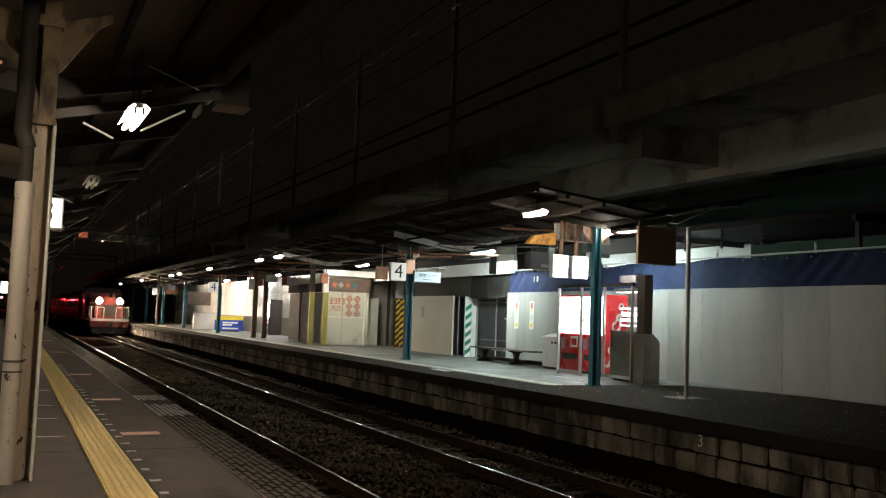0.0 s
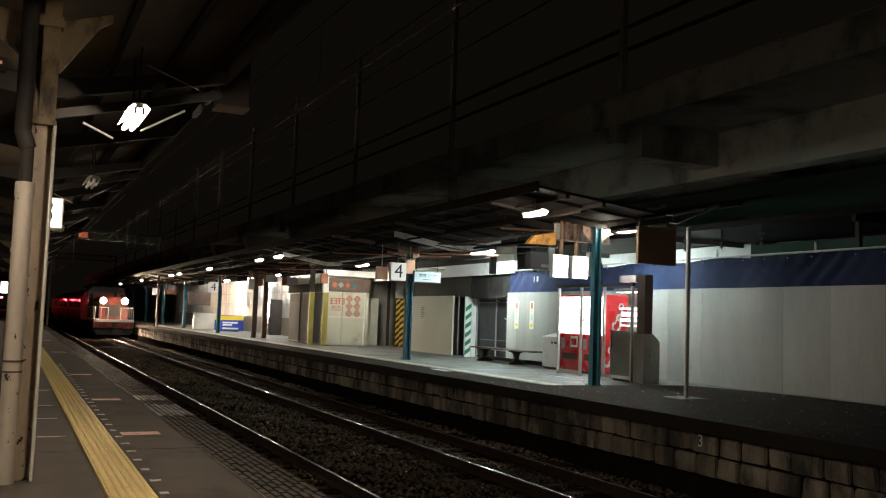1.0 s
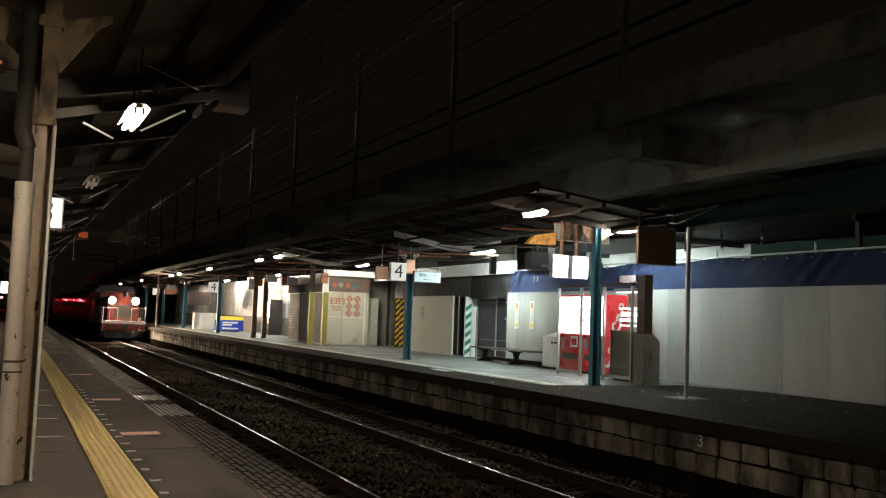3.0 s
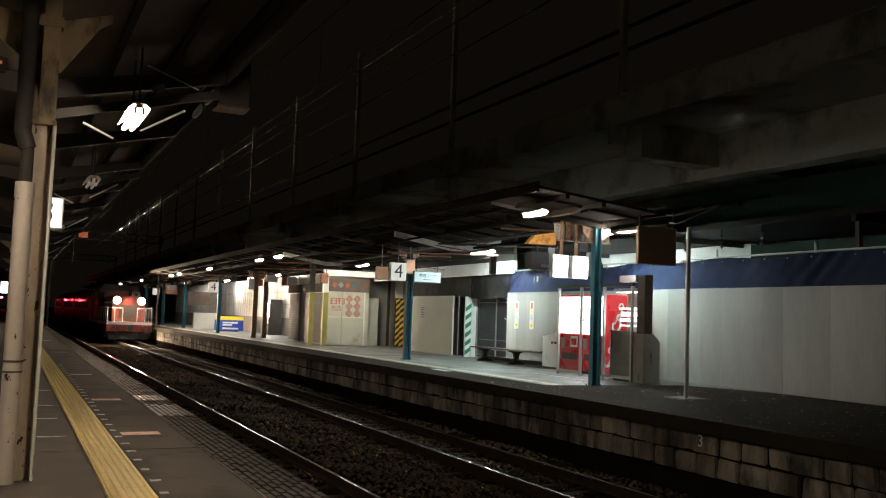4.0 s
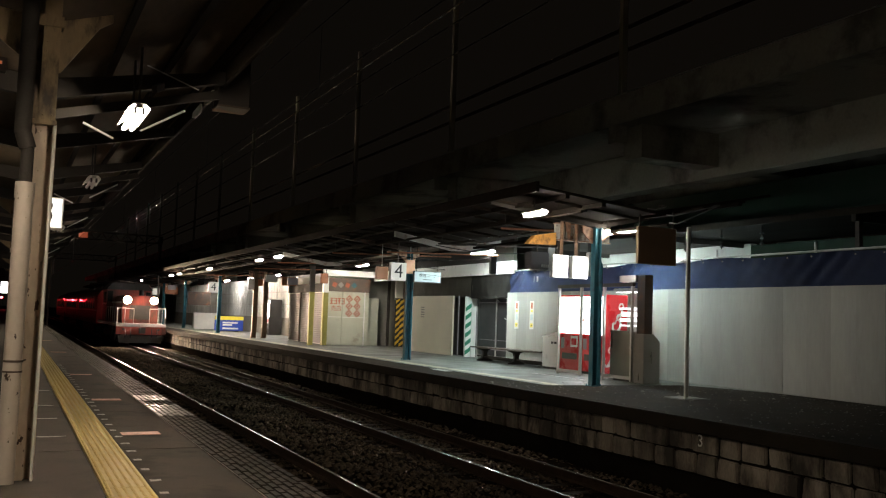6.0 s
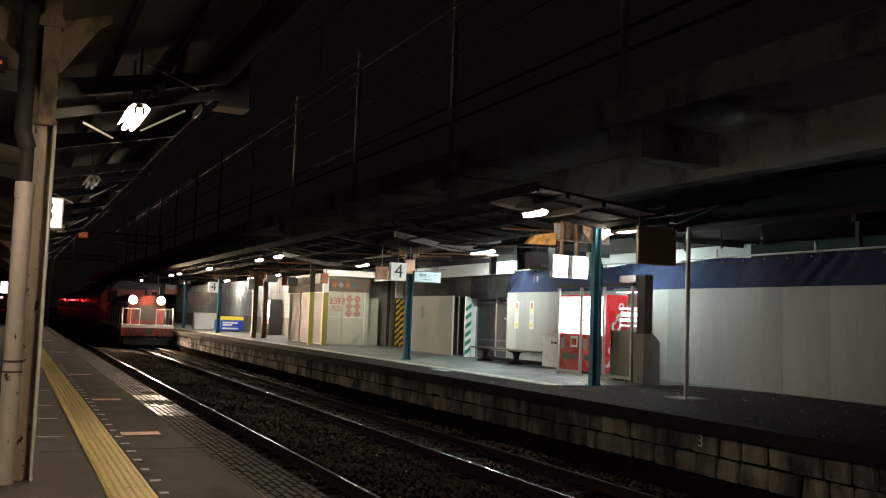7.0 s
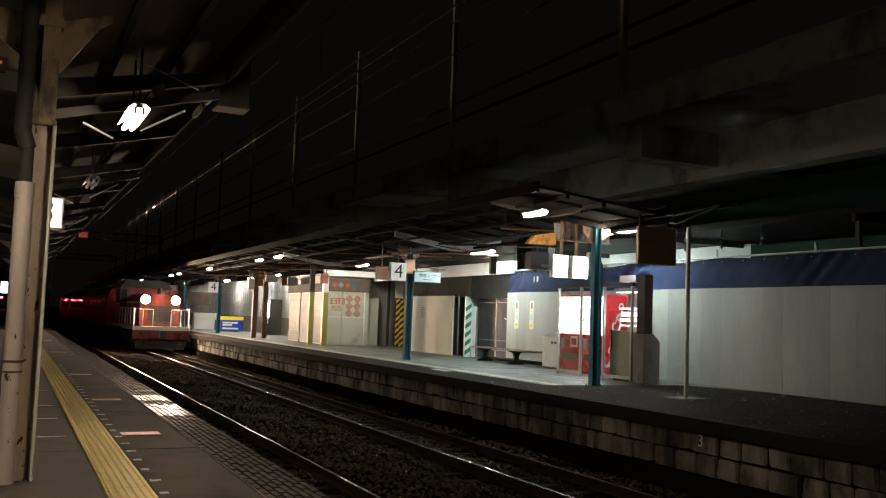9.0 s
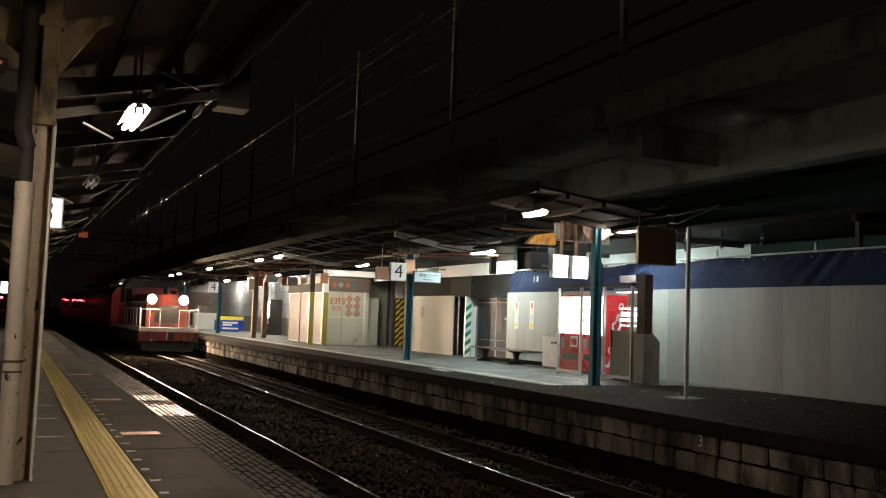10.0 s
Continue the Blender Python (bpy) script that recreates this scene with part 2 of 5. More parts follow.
def tube(bm, a, b, r, n=12, r2=None):
    a, b = Vector(a), Vector(b)
    d = b - a
    q = d.to_track_quat("Z", "Y").to_matrix().to_4x4()
    bmesh.ops.create_cone(bm, cap_ends=True, segments=n, radius1=r, radius2=r if r2 is None else r2, depth=d.length,
                          matrix=Matrix.Translation((a + b) / 2) @ q)


def prism(bm, outline, y0, y1, axis="y"):
    """An outline in the x-z (axis y), y-z (axis x) or x-y plane (axis z) drawn out along that axis."""
    def put(u, w, s):
        return (u, s, w) if axis == "y" else (u, w, s) if axis == "z" else (s, u, w)
    a = [bm.verts.new(put(u, w, y0)) for u, w in outline]
    b = [bm.verts.new(put(u, w, y1)) for u, w in outline]
    n = len(outline)
    for i in range(n):
        bm.faces.new((a[i], a[(i + 1) % n], b[(i + 1) % n], b[i]))
    bm.faces.new(a[::-1])
    bm.faces.new(b)


def mesh_of(name, bm, material, bevel=0.0, smooth=False):
    if bevel:
        bmesh.ops.bevel(bm, geom=bm.edges[:], offset=bevel, segments=2, affect="EDGES", clamp_overlap=True)
    bmesh.ops.recalc_face_normals(bm, faces=bm.faces)
    me = bpy.data.meshes.new(name)
    bm.to_mesh(me)
    bm.free()
    me.materials.append(material)
    if smooth:
        for p in me.polygons:
            p.use_smooth = True
        me.set_sharp_from_angle(angle=radians(40))
    return me


def part(name, bm, material, parent=None, label="", bevel=0.0, smooth=False):
    ob = new(name, mesh_of(name, bm, material, bevel, smooth))
    if parent:
        ob.parent = parent
    if label:
        ob["label"] = label
    return ob


def boxpart(name, dims, material, parent=None, label="", bevel=0.0):
    bm = bmesh.new()
    box(bm, *dims)
    return part(name, bm, material, parent, label, bevel)


def thing(name, at, label, category, group="", rz=0.0):
    ob = new(name)
    ob.matrix_world = pose(*at, 0, 0, rz)
    return tagged(ob, label, category, group)


def setting(ob, label, category):
    return tagged(ob, label, category, kind="structure")


def lettering(name, text, size, m, material, parent=None, extrude=0.002, align="CENTER"):
    cu = bpy.data.curves.new(name, "FONT")
    cu.body, cu.size, cu.extrude, cu.align_x, cu.align_y = text, size, extrude, align, "CENTER"
    tmp = new(name + "_outline", cu)
    dg = bpy.context.evaluated_depsgraph_get()
    me = bpy.data.meshes.new_from_object(tmp.evaluated_get(dg))
    bpy.data.objects.remove(tmp)
    bpy.data.curves.remove(cu)
    me.name = name
    me.materials.clear()
    me.materials.append(material)
    ob = new(name, me)
    ob.matrix_basis = m
    if parent:
        ob.parent = parent
    return ob


FACE_CAM = pose(0, 0, 0, 90, 0, 0)     # lettering that faces towards -y
FACE_TRACK = pose(0, 0, 0, 90, 0, -90)  # lettering that faces towards -x


# ---- ground, tracks ----
def build_ground():
    bm = bmesh.new()
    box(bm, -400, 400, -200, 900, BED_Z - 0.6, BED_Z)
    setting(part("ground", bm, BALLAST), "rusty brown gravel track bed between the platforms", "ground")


def rail_mesh(y0, y1):
    bm = bmesh.new()
    prism(bm, [(-0.064, 0), (0.064, 0), (0.064, 0.012), (0.012, 0.03), (0.010, 0.11), (0.033, 0.122), (0.033, 0.138), (0.023, 0.146), (-0.023, 0.146), (-0.033, 0.138), (-0.033, 0.122), (-0.010, 0.11), (-0.012, 0.03), (-0.064, 0.012)], y0, y1)
    me = mesh_of("rail", bm, RUST)
    me.materials.append(RAIL_TOP)
    for p in me.polygons:
        if p.center.z > 0.12 and p.normal.z > 0.9:
            p.material_index = 1
    return me


def build_tracks():
    me = rail_mesh(-15, 320)
    bm = bmesh.new()
    box(bm, -1.0, 1.0, -0.1, 0.1, -0.1, 0.06)
    sm = mesh_of("sleeper", bm, SLEEPER, 0.012)
    bm = bmesh.new()
    box(bm, -0.10, 0.10, -0.08, 0.08, 0, 0.012)
    for sx in (-0.08, 0.08):
        tube(bm, (sx, 0.05, 0), (sx, 0.05, 0.045), 0.014, 6)
        tube(bm, (sx, -0.05, 0), (sx, -0.05, 0.045), 0.014, 6)
    pm = mesh_of("rail_plate", bm, RUST)
    for i, cx in enumerate(TRACKS):
        tr = thing("railway_track", (cx, 0, RAIL_Z - 0.146), "steel rails on dark timber sleepers bedded in gravel", "railway track", "tracks")
        for s in (-0.5665, 0.5665):
            r = new("rail", me)
            r.parent, r.location = tr, (s, 0, 0)
        for k in range(110):
            y = 5.5 + k * 0.62
            o = new("sleeper", sm)
            o.parent, o.location, o.rotation_euler = tr, (RNG.uniform(-0.03, 0.03), y, -0.100), (0, 0, RNG.uniform(-0.015, 0.015))
            if k < 60:
                for s in (-0.5665, 0.5665):
                    p = new("rail_plate", pm)
                    p.parent, p.location = tr, (s, y, -0.036)


def build_gravel():
    """Loose stones over the bed where it lies near the camera."""
    rng = np.random.default_rng(3)
    base = np.array([(1, 0, 0), (0, 1, 0), (-1, 0, 0), (0, -1, 0), (0, 0, 0.8), (0.6, 0.6, 0.35)])
    faces = np.array([(0, 5, 4), (5, 1, 4), (1, 2, 4), (2, 3, 4), (3, 0, 4), (0, 1, 5)])
    count = 42000
    ys = 6.5 + 50 * rng.random(count) ** 1.7
    xs = rng.uniform(2.1, 8.95, count)
    size = rng.uniform(0.016, 0.036, count) * (1 + ys / 60)
    turn = rng.uniform(0, 6.3, count)
    lean = rng.normal(0, 0.35, (count, 2))
    p = base[None] * size[:, None, None] * rng.uniform(0.7, 1.3, (count, 6, 1))
    c, sn = np.cos(turn)[:, None], np.sin(turn)[:, None]
    x, y = p[..., 0] * c - p[..., 1] * sn, p[..., 0] * sn + p[..., 1] * c
    z = p[..., 2] + x * lean[:, :1] + y * lean[:, 1:]
    shoulder = 0.035 * (np.abs(xs - 5.42) < 0.8) + 0.02 * np.sin(ys * 1.7 + xs * 2.3)
    vs = np.stack([x + xs[:, None], y + ys[:, None], z + (BED_Z - 0.004 + shoulder)[:, None]], 2).reshape(-1, 3)
    fs = (faces[None] + 6 * np.arange(count)[:, None, None]).reshape(-1, 3)
    me = bpy.data.meshes.new("gravel")
    me.from_pydata(vs.tolist(), [], fs.tolist())
    me.materials.append(GRAVEL)
    tagged(new("gravel", me), "loose grey-brown ballast stones between the rails", "gravel", kind="stuff")


# ---- near platform ----
TACTILE = (0.655, 0.958)
BAND = (1.63, NEAR_EDGE)


def build_near_platform():
    body = boxpart("platform_near", (-7.0, NEAR_EDGE - 0.12, -14, 215, BED_Z - 0.05, -0.035), CONCRETE)
    setting(body, "near platform with dark asphalt slabs, yellow tactile strip and tiled edge", "platform")
    boxpart("coping", (NEAR_EDGE - 0.45, NEAR_EDGE + 0.0, -14, 170, -0.22, -0.012), COPING, body, "dark concrete coping along the platform edge")
    boxpart("drain_edge", (BAND[0] - 0.014, BAND[0] - 0.004, -14, 90, -0.03, 0.003), FADED_MARK, body, "thin worn pale line beside the edge tiles")
    step = 3.09
    bm = bmesh.new()
    box(bm, -3.6, TACTILE[0] - 0.006, 0.008, step - 0.008, -0.034, 0)
    a = mesh_of("slab", bm, ASPHALT, 0.004)
    bm = bmesh.new()
    box(bm, TACTILE[1] + 0.006, BAND[0] - 0.02, 0.008, step - 0.008, -0.034, 0)
    b = mesh_of("slab", bm, ASPHALT, 0.004)
    bm = bmesh.new()
    box(bm, -6.9, -3.61, 0.008, step - 0.008, -0.034, 0)
    c = mesh_of("slab", bm, ASPHALT, 0.004)
    for k in range(-4, 48):
        for me in (a, b, c):
            o = new("slab", me)
            o.parent, o.location = body, (0, 8.38 + k * step, RNG.uniform(-0.002, 0.001))
    # tactile tiles with raised studs
    bm = bmesh.new()
    box(bm, 0.002, 0.299, 0.002, 0.298, -0.034, 0.004)
    for i in range(6):
        for j in range(6):
            x, y, r = 0.025 + i * 0.05, 0.025 + j * 0.05, 0.015
            lo = [bm.verts.new((x + r * math.cos(q), y + r * math.sin(q), 0.0035)) for q in [radians(60 * n) for n in range(6)]]
            hi = [bm.verts.new((x + r * 0.55 * math.cos(q), y + r * 0.55 * math.sin(q), 0.010)) for q in [radians(60 * n) for n in range(6)]]
            for n in range(6):
                bm.faces.new((lo[n], lo[(n + 1) % 6], hi[(n + 1) % 6], hi[n]))
            bm.faces.new(hi)
    tm = mesh_of("tactile_tile", bm, YELLOW)
    for k in range(150):
        o = new("tactile_tile", tm)
        o.parent, o.location = body, (TACTILE[0] + 0.001, 3.6 + k * 0.3005, RNG.uniform(-0.001, 0.001))
    boxpart("tactile_strip", (*TACTILE, 3.6 + 150 * 0.3005, 150, -0.034, 0.008), YELLOW, body)
    # worn markings
    for k in range(34):
        y = 6.37 + 0.475 * (k - 3)
        boxpart("dash_mark", (0.985, 1.055 + RNG.uniform(-0.015, 0.01), y - 0.035, y + 0.035, -0.001, 0.003), WHITE_MARK, body)
    for y, x0, x1 in ((9.31, 0.2, 0.56), (10.79, 0.2, 0.55), (12.18, 0.2, 0.58), (14.3, 0.2, 0.6)):
        boxpart("line_mark", (x0, x1, y - 0.025, y + 0.025, -0.001, 0.003), WHITE_MARK, body)
    for y in (9.42, 12.9, 17.6, 25.9, 34.0):
        boxpart("foot_mark", (1.06, 1.42, y - 0.11, y + 0.11, -0.001, 0.003), RED_MARK, body, "worn pink and white boarding mark")
    # edge tiles in bond
    cols, w = 7, (BAND[1] - BAND[0]) / 7
    bm = bmesh.new()
    box(bm, 0.009, w - 0.009, 0.012, 0.18, -0.012, 0)
    te = mesh_of("edge_tile", bm, TILE)
    clean = mat("clean glazed edge tile", (0.11, 0.085, 0.07), 0.33, vary=0.3, bump=0.05, island=0.2, rough_vary=0.05)
    bm = bmesh.new()
    box(bm, 0.009, w - 0.009, 0.012, 0.18, -0.012, 0)
    tc = mesh_of("edge_tile", bm, clean)
    boxpart("tile_bed", (BAND[0], BAND[1] - 0.004, -14, 90, -0.03, -0.006), GROUT, body)
    vs, fs, far = [], [], 0
    for r in range(-10, 330):
        for k in range(cols):
            y = 5.6 + r * 0.197 + (0.098 if k % 2 else 0)
            x = BAND[0] + k * w
            fresh = 10.85 < y < 12.15 or 12.7 < y < 13.45 or 20.4 < y < 21.9
            if 0 <= r < 42:
                o = new("edge_tile", tc if fresh else te)
                o.parent, o.location = body, (x, y, RNG.uniform(-0.003, 0.002))
                o.rotation_euler = (RNG.gauss(0, 0.006), RNG.gauss(0, 0.006), 0)
            else:
                q, z = len(vs), RNG.uniform(-0.003, 0.002)
                x0, x1, y0, y1 = x + 0.009, x + w - 0.009, y + 0.012, y + 0.18
                vs += [(x0, y0, z - 0.01), (x1, y0, z - 0.01), (x1, y1, z - 0.01), (x0, y1, z - 0.01), (x0, y0, z), (x1, y0, z), (x1, y1, z), (x0, y1, z)]
                fs += [tuple(q + i for i in f) for f in ((4, 5, 6, 7), (0, 1, 5, 4), (1, 2, 6, 5), (2, 3, 7, 6), (3, 0, 4, 7))]
    me = bpy.data.meshes.new("edge_tiles")
    me.from_pydata(vs, [], fs)
    me.materials.append(TILE)
    o = new("edge_tiles", me)
    o.parent = body
    tagged(o, kind="stuff")


def near_column(y):
    c = thing("canopy_column", (0.148, y, 0), "riveted cream steel column with a drain pipe, paint chipped", "column", "near canopy columns")
    bm = bmesh.new()
    box(bm, -0.08, -0.066, -0.09, 0.09, 0, 2.5)
    box(bm, 0.066, 0.08, -0.09, 0.09, 0, 2.5)
    box(bm, -0.066, 0.066, -0.006, 0.006, 0, 2.5)
    box(bm, -0.06, 0.015, -0.075, -0.05, 0, 2.5)
    part("shaft", bm, CREAM, c, bevel=0.003)
    bm = bmesh.new()
    for q in (-0.04, 0.045):
        for k in range(20):
            bmesh.ops.create_icosphere(bm, subdivisions=1, radius=0.009, matrix=Matrix.Translation((q, -0.078 if q < 0 else -0.008, 0.1 + k * 0.13)))
    part("rivets", bm, CREAM, c)
    bm = bmesh.new()
    box(bm, -0.05, 0.065, -0.11, 0.11, 2.52, 3.45)
    prism(bm, [(-0.14, 2.52), (-0.05, 2.52), (-0.05, 2.68), (-0.125, 2.95)], -0.10, 0.10)
    box(bm, -0.10, -0.05, 0.02, 0.10, 2.6, 3.45)
    part("upper_shaft", bm, OCHRE, c, "aged ochre upper shaft, shade added in its dark mottling", bevel=0.004)
    bm = bmesh.new()
    box(bm, -0.15, 0.075, -0.125, 0.125, 2.49, 2.525)
    box(bm, -0.12, 0.08, -0.125, 0.125, 3.20, 3.28)
    for q in (2.56, 2.62, 2.95, 3.02, 3.09):
        for xx in (-0.02, 0.04):
            bmesh.ops.create_icosphere(bm, subdivisions=1, radius=0.010, matrix=Matrix.Translation((xx, -0.112, q)))
    part("collar", bm, OCHRE, c, bevel=0.004)
    px, py = -0.10, -0.17
    bm = bmesh.new()
    tube(bm, (px, py, 0), (px, py, 2.05), 0.060, 24)
    tube(bm, (px, py, 1.57), (px, py, 1.60), 0.066, 24)
    tube(bm, (px, py, 1.95), (px, py, 2.06), 0.065, 24)
    pipe = part("drain_pipe", bm, PIPE, c, "cream drain pipe with chipped paint", smooth=True)
    bm = bmesh.new()
    tube(bm, (px, py, 2.06), (px, py, 2.32), 0.043, 20)
    tube(bm, (px, py, 2.30), (px - 0.04, py, 2.42), 0.056, 20)
    tube(bm, (px - 0.04, py, 2.40), (px - 0.04, py, 3.6), 0.056, 20)
    part("upper_pipe", bm, DARK_STEEL, c, smooth=True)
    bm = bmesh.new()
    tube(bm, (px, py, 0.82), (px, py, 0.835), 0.065, 24)
    tube(bm, (px, py, 0.75), (px, py, 0.762), 0.065, 24)
    tube(bm, (px + 0.06, py, 0.83), (-0.02, -0.075, 0.83), 0.006, 8)
    part("pipe_clamp", bm, BROWN_STEEL, pipe)
    bm = bmesh.new()
    prism(bm, [(0.066, 2.90), (0.08, 2.90), (0.33, 3.27), (0.42, 3.33), (0.42, 3.39), (0.066, 3.28)], -0.012, 0.012)
    prism(bm, [(-0.11, 2.95), (-0.13, 2.95), (-0.57, 3.28), (-0.57, 3.36), (-0.11, 3.3)], 0.03, 0.054)
    part("gusset", bm, OCHRE, c)
    bm = bmesh.new()
    tube(bm, (0.066, -0.103, 0), (0.066, -0.103, 2.5), 0.011, 10)
    part("conduit", bm, DIRTY_WHITE, c, "thin pale conduit")
    return c


def near_fixture(y, lit=True, x=1.0, z=3.02, deep=False):
    f = thing("fluorescent_lamp", (x, y, z), "twin-tube fluorescent batten hanging under the canopy" + ("" if lit else ", unlit"), "lamp", "near canopy lamps")
    bm = bmesh.new()
    e = 0.0 if deep else 0.055
    prism(bm, [(-0.10, e), (-0.055, 0.10), (0.055, 0.10), (0.10, e), (0.09, e), (0.05, 0.09), (-0.05, 0.09), (-0.09, e)], -0.47, 0.47)
    box(bm, -0.03, 0.03, -0.46, 0.46, 0.055, 0.09)
    part("housing", bm, WHITE, f)
    for s in (-0.035, 0.035):
        bm = bmesh.new()
        tube(bm, (s, -0.43, 0.025), (s, 0.43, 0.025), 0.022, 12)
        part("tube", bm, NEAR_GLOW if lit else WHITE, f, smooth=True)
        for q in (-0.455, 0.43):
            boxpart("socket", (s - 0.012, s + 0.012, q, q + 0.025, 0.0, 0.06), PLASTIC_GREY, f)
    for q in (0.1, -0.4):
        bm = bmesh.new()
        tube(bm, (0, q, 0.1), (0, q, 0.62 + max(0, 3.02 - z) + 0.12 * max(0, -x)), 0.012, 8)
        part("hanger", bm, DARK_STEEL, f)
    return f


def build_near_canopy():
    roof = thing("canopy_roof", (0.0, 0, 0), "dark boarded canopy roof over the near platform, rising to its edge", "canopy")
    bm = bmesh.new()
    prism(bm, [(0.16, 3.42), (1.92, 3.82), (1.92, 3.87), (0.16, 3.48)], -13, 120)
    prism(bm, [(0.16, 3.42), (0.16, 3.48), (-4.5, 4.1), (-4.5, 4.04)], -13, 120)
    part("boarding", bm, NEAR_ROOF, roof)
    bm = bmesh.new()
    box(bm, 1.92, 1.96, -13, 120, 3.62, 3.90)
    part("fascia", bm, ROOF, roof, "brown edge board, its dimness past the lamp put in the colour", bevel=0.004)
    for y0, y1, zz in ((10.2, 10.75, 3.60), (10.9, 11.5, 3.585)):
        bm = bmesh.new()
        prism(bm, [(y0, zz), (y0 + 0.12, zz - 0.03), (y1 - 0.15, zz - 0.02), (y1, zz + 0.01), (y1 - 0.05, zz + 0.07), (y0 + 0.05, zz + 0.08)], 1.90, 1.918, axis="x")
        part("torn_board", bm, DIRTY_WHITE, roof, "pale ragged board end at the canopy edge")
    bm = bmesh.new()
    tube(bm, (0.77, 9.4, 3.75), (1.607, 9.4, 3.454), 0.007, 6)
    part("stay_rod", bm, GALV, roof, "thin diagonal stay rod")
    bm = bmesh.new()
    bar(bm, (1.52, 10.0, 3.70), (1.175, 9.4, 3.40), 0.05, 0.07)
    part("strut", bm, BROWN_STEEL, roof)
    for k in range(18):
        y = 6.9 - 4.0 + k * 3.35
        bm = bmesh.new()
        prism(bm, [(0.16, 3.20), (1.90, 3.60), (1.90, 3.72), (0.16, 3.40)], y - 0.05, y + 0.05)
        prism(bm, [(0.16, 3.20), (0.16, 3.40), (-4.4, 4.0), (-4.4, 3.85)], y - 0.05, y + 0.05)
        part("rafter", bm, DARK_STEEL, roof)
    for x, z in ((0.75, 3.50), (1.3, 3.62), (1.8, 3.74)):
        boxpart("purlin", (x - 0.03, x + 0.03, 2, 120, z, z + 0.06), ROOF, roof)
    for k in range(9):
        y = 9.6 + k * 6.7
        bm = bmesh.new()
        bar(bm, (0.2, y, 3.05), (1.86, y, 3.48), 0.06, 0.09)
        part("tie_beam", bm, DARK_STEEL, roof)
        bm = bmesh.new()
        tube(bm, (0.56, y + 0.3, 3.08), (0.86, y + 0.3, 2.95), 0.012, 8)
        tube(bm, (1.12, y + 0.3, 3.06), (1.56, y + 0.3, 3.33), 0.012, 8)
        part("brace_rod", bm, WHITE, roof, "thin pale brace rods")
    return roof


def number_sign(name, digit, at, w, h, lit, group="", hung=0.95):
    s = thing(name, at, "lit white platform number sign with a black %s" % digit, "sign", group)
    casing = boxpart("casing", (-w / 2, w / 2, 0, 0.14, -h / 2, h / 2), WHITE, s, bevel=0.006)
    boxpart("face", (-w / 2 + 0.012, w / 2 - 0.012, -0.006, 0.002, -h / 2 + 0.012, h / 2 - 0.012), lit, casing)
    if hung:
        bm = bmesh.new()
        bar(bm, (0, 0.07, h / 2), (0, 0.07, hung), 0.03)
        part("hanger", bm, BROWN_STEEL, s)
    else:
        boxpart("bracket", (-w / 2 - 0.02, 0.01, -0.11, 0.0, -0.04, 0.04), DARK_STEEL, s)
    lettering("numeral", digit, h * 1.05, Matrix.Translation((0, -0.01, 0)) @ FACE_CAM, BLACK, s)
    return s


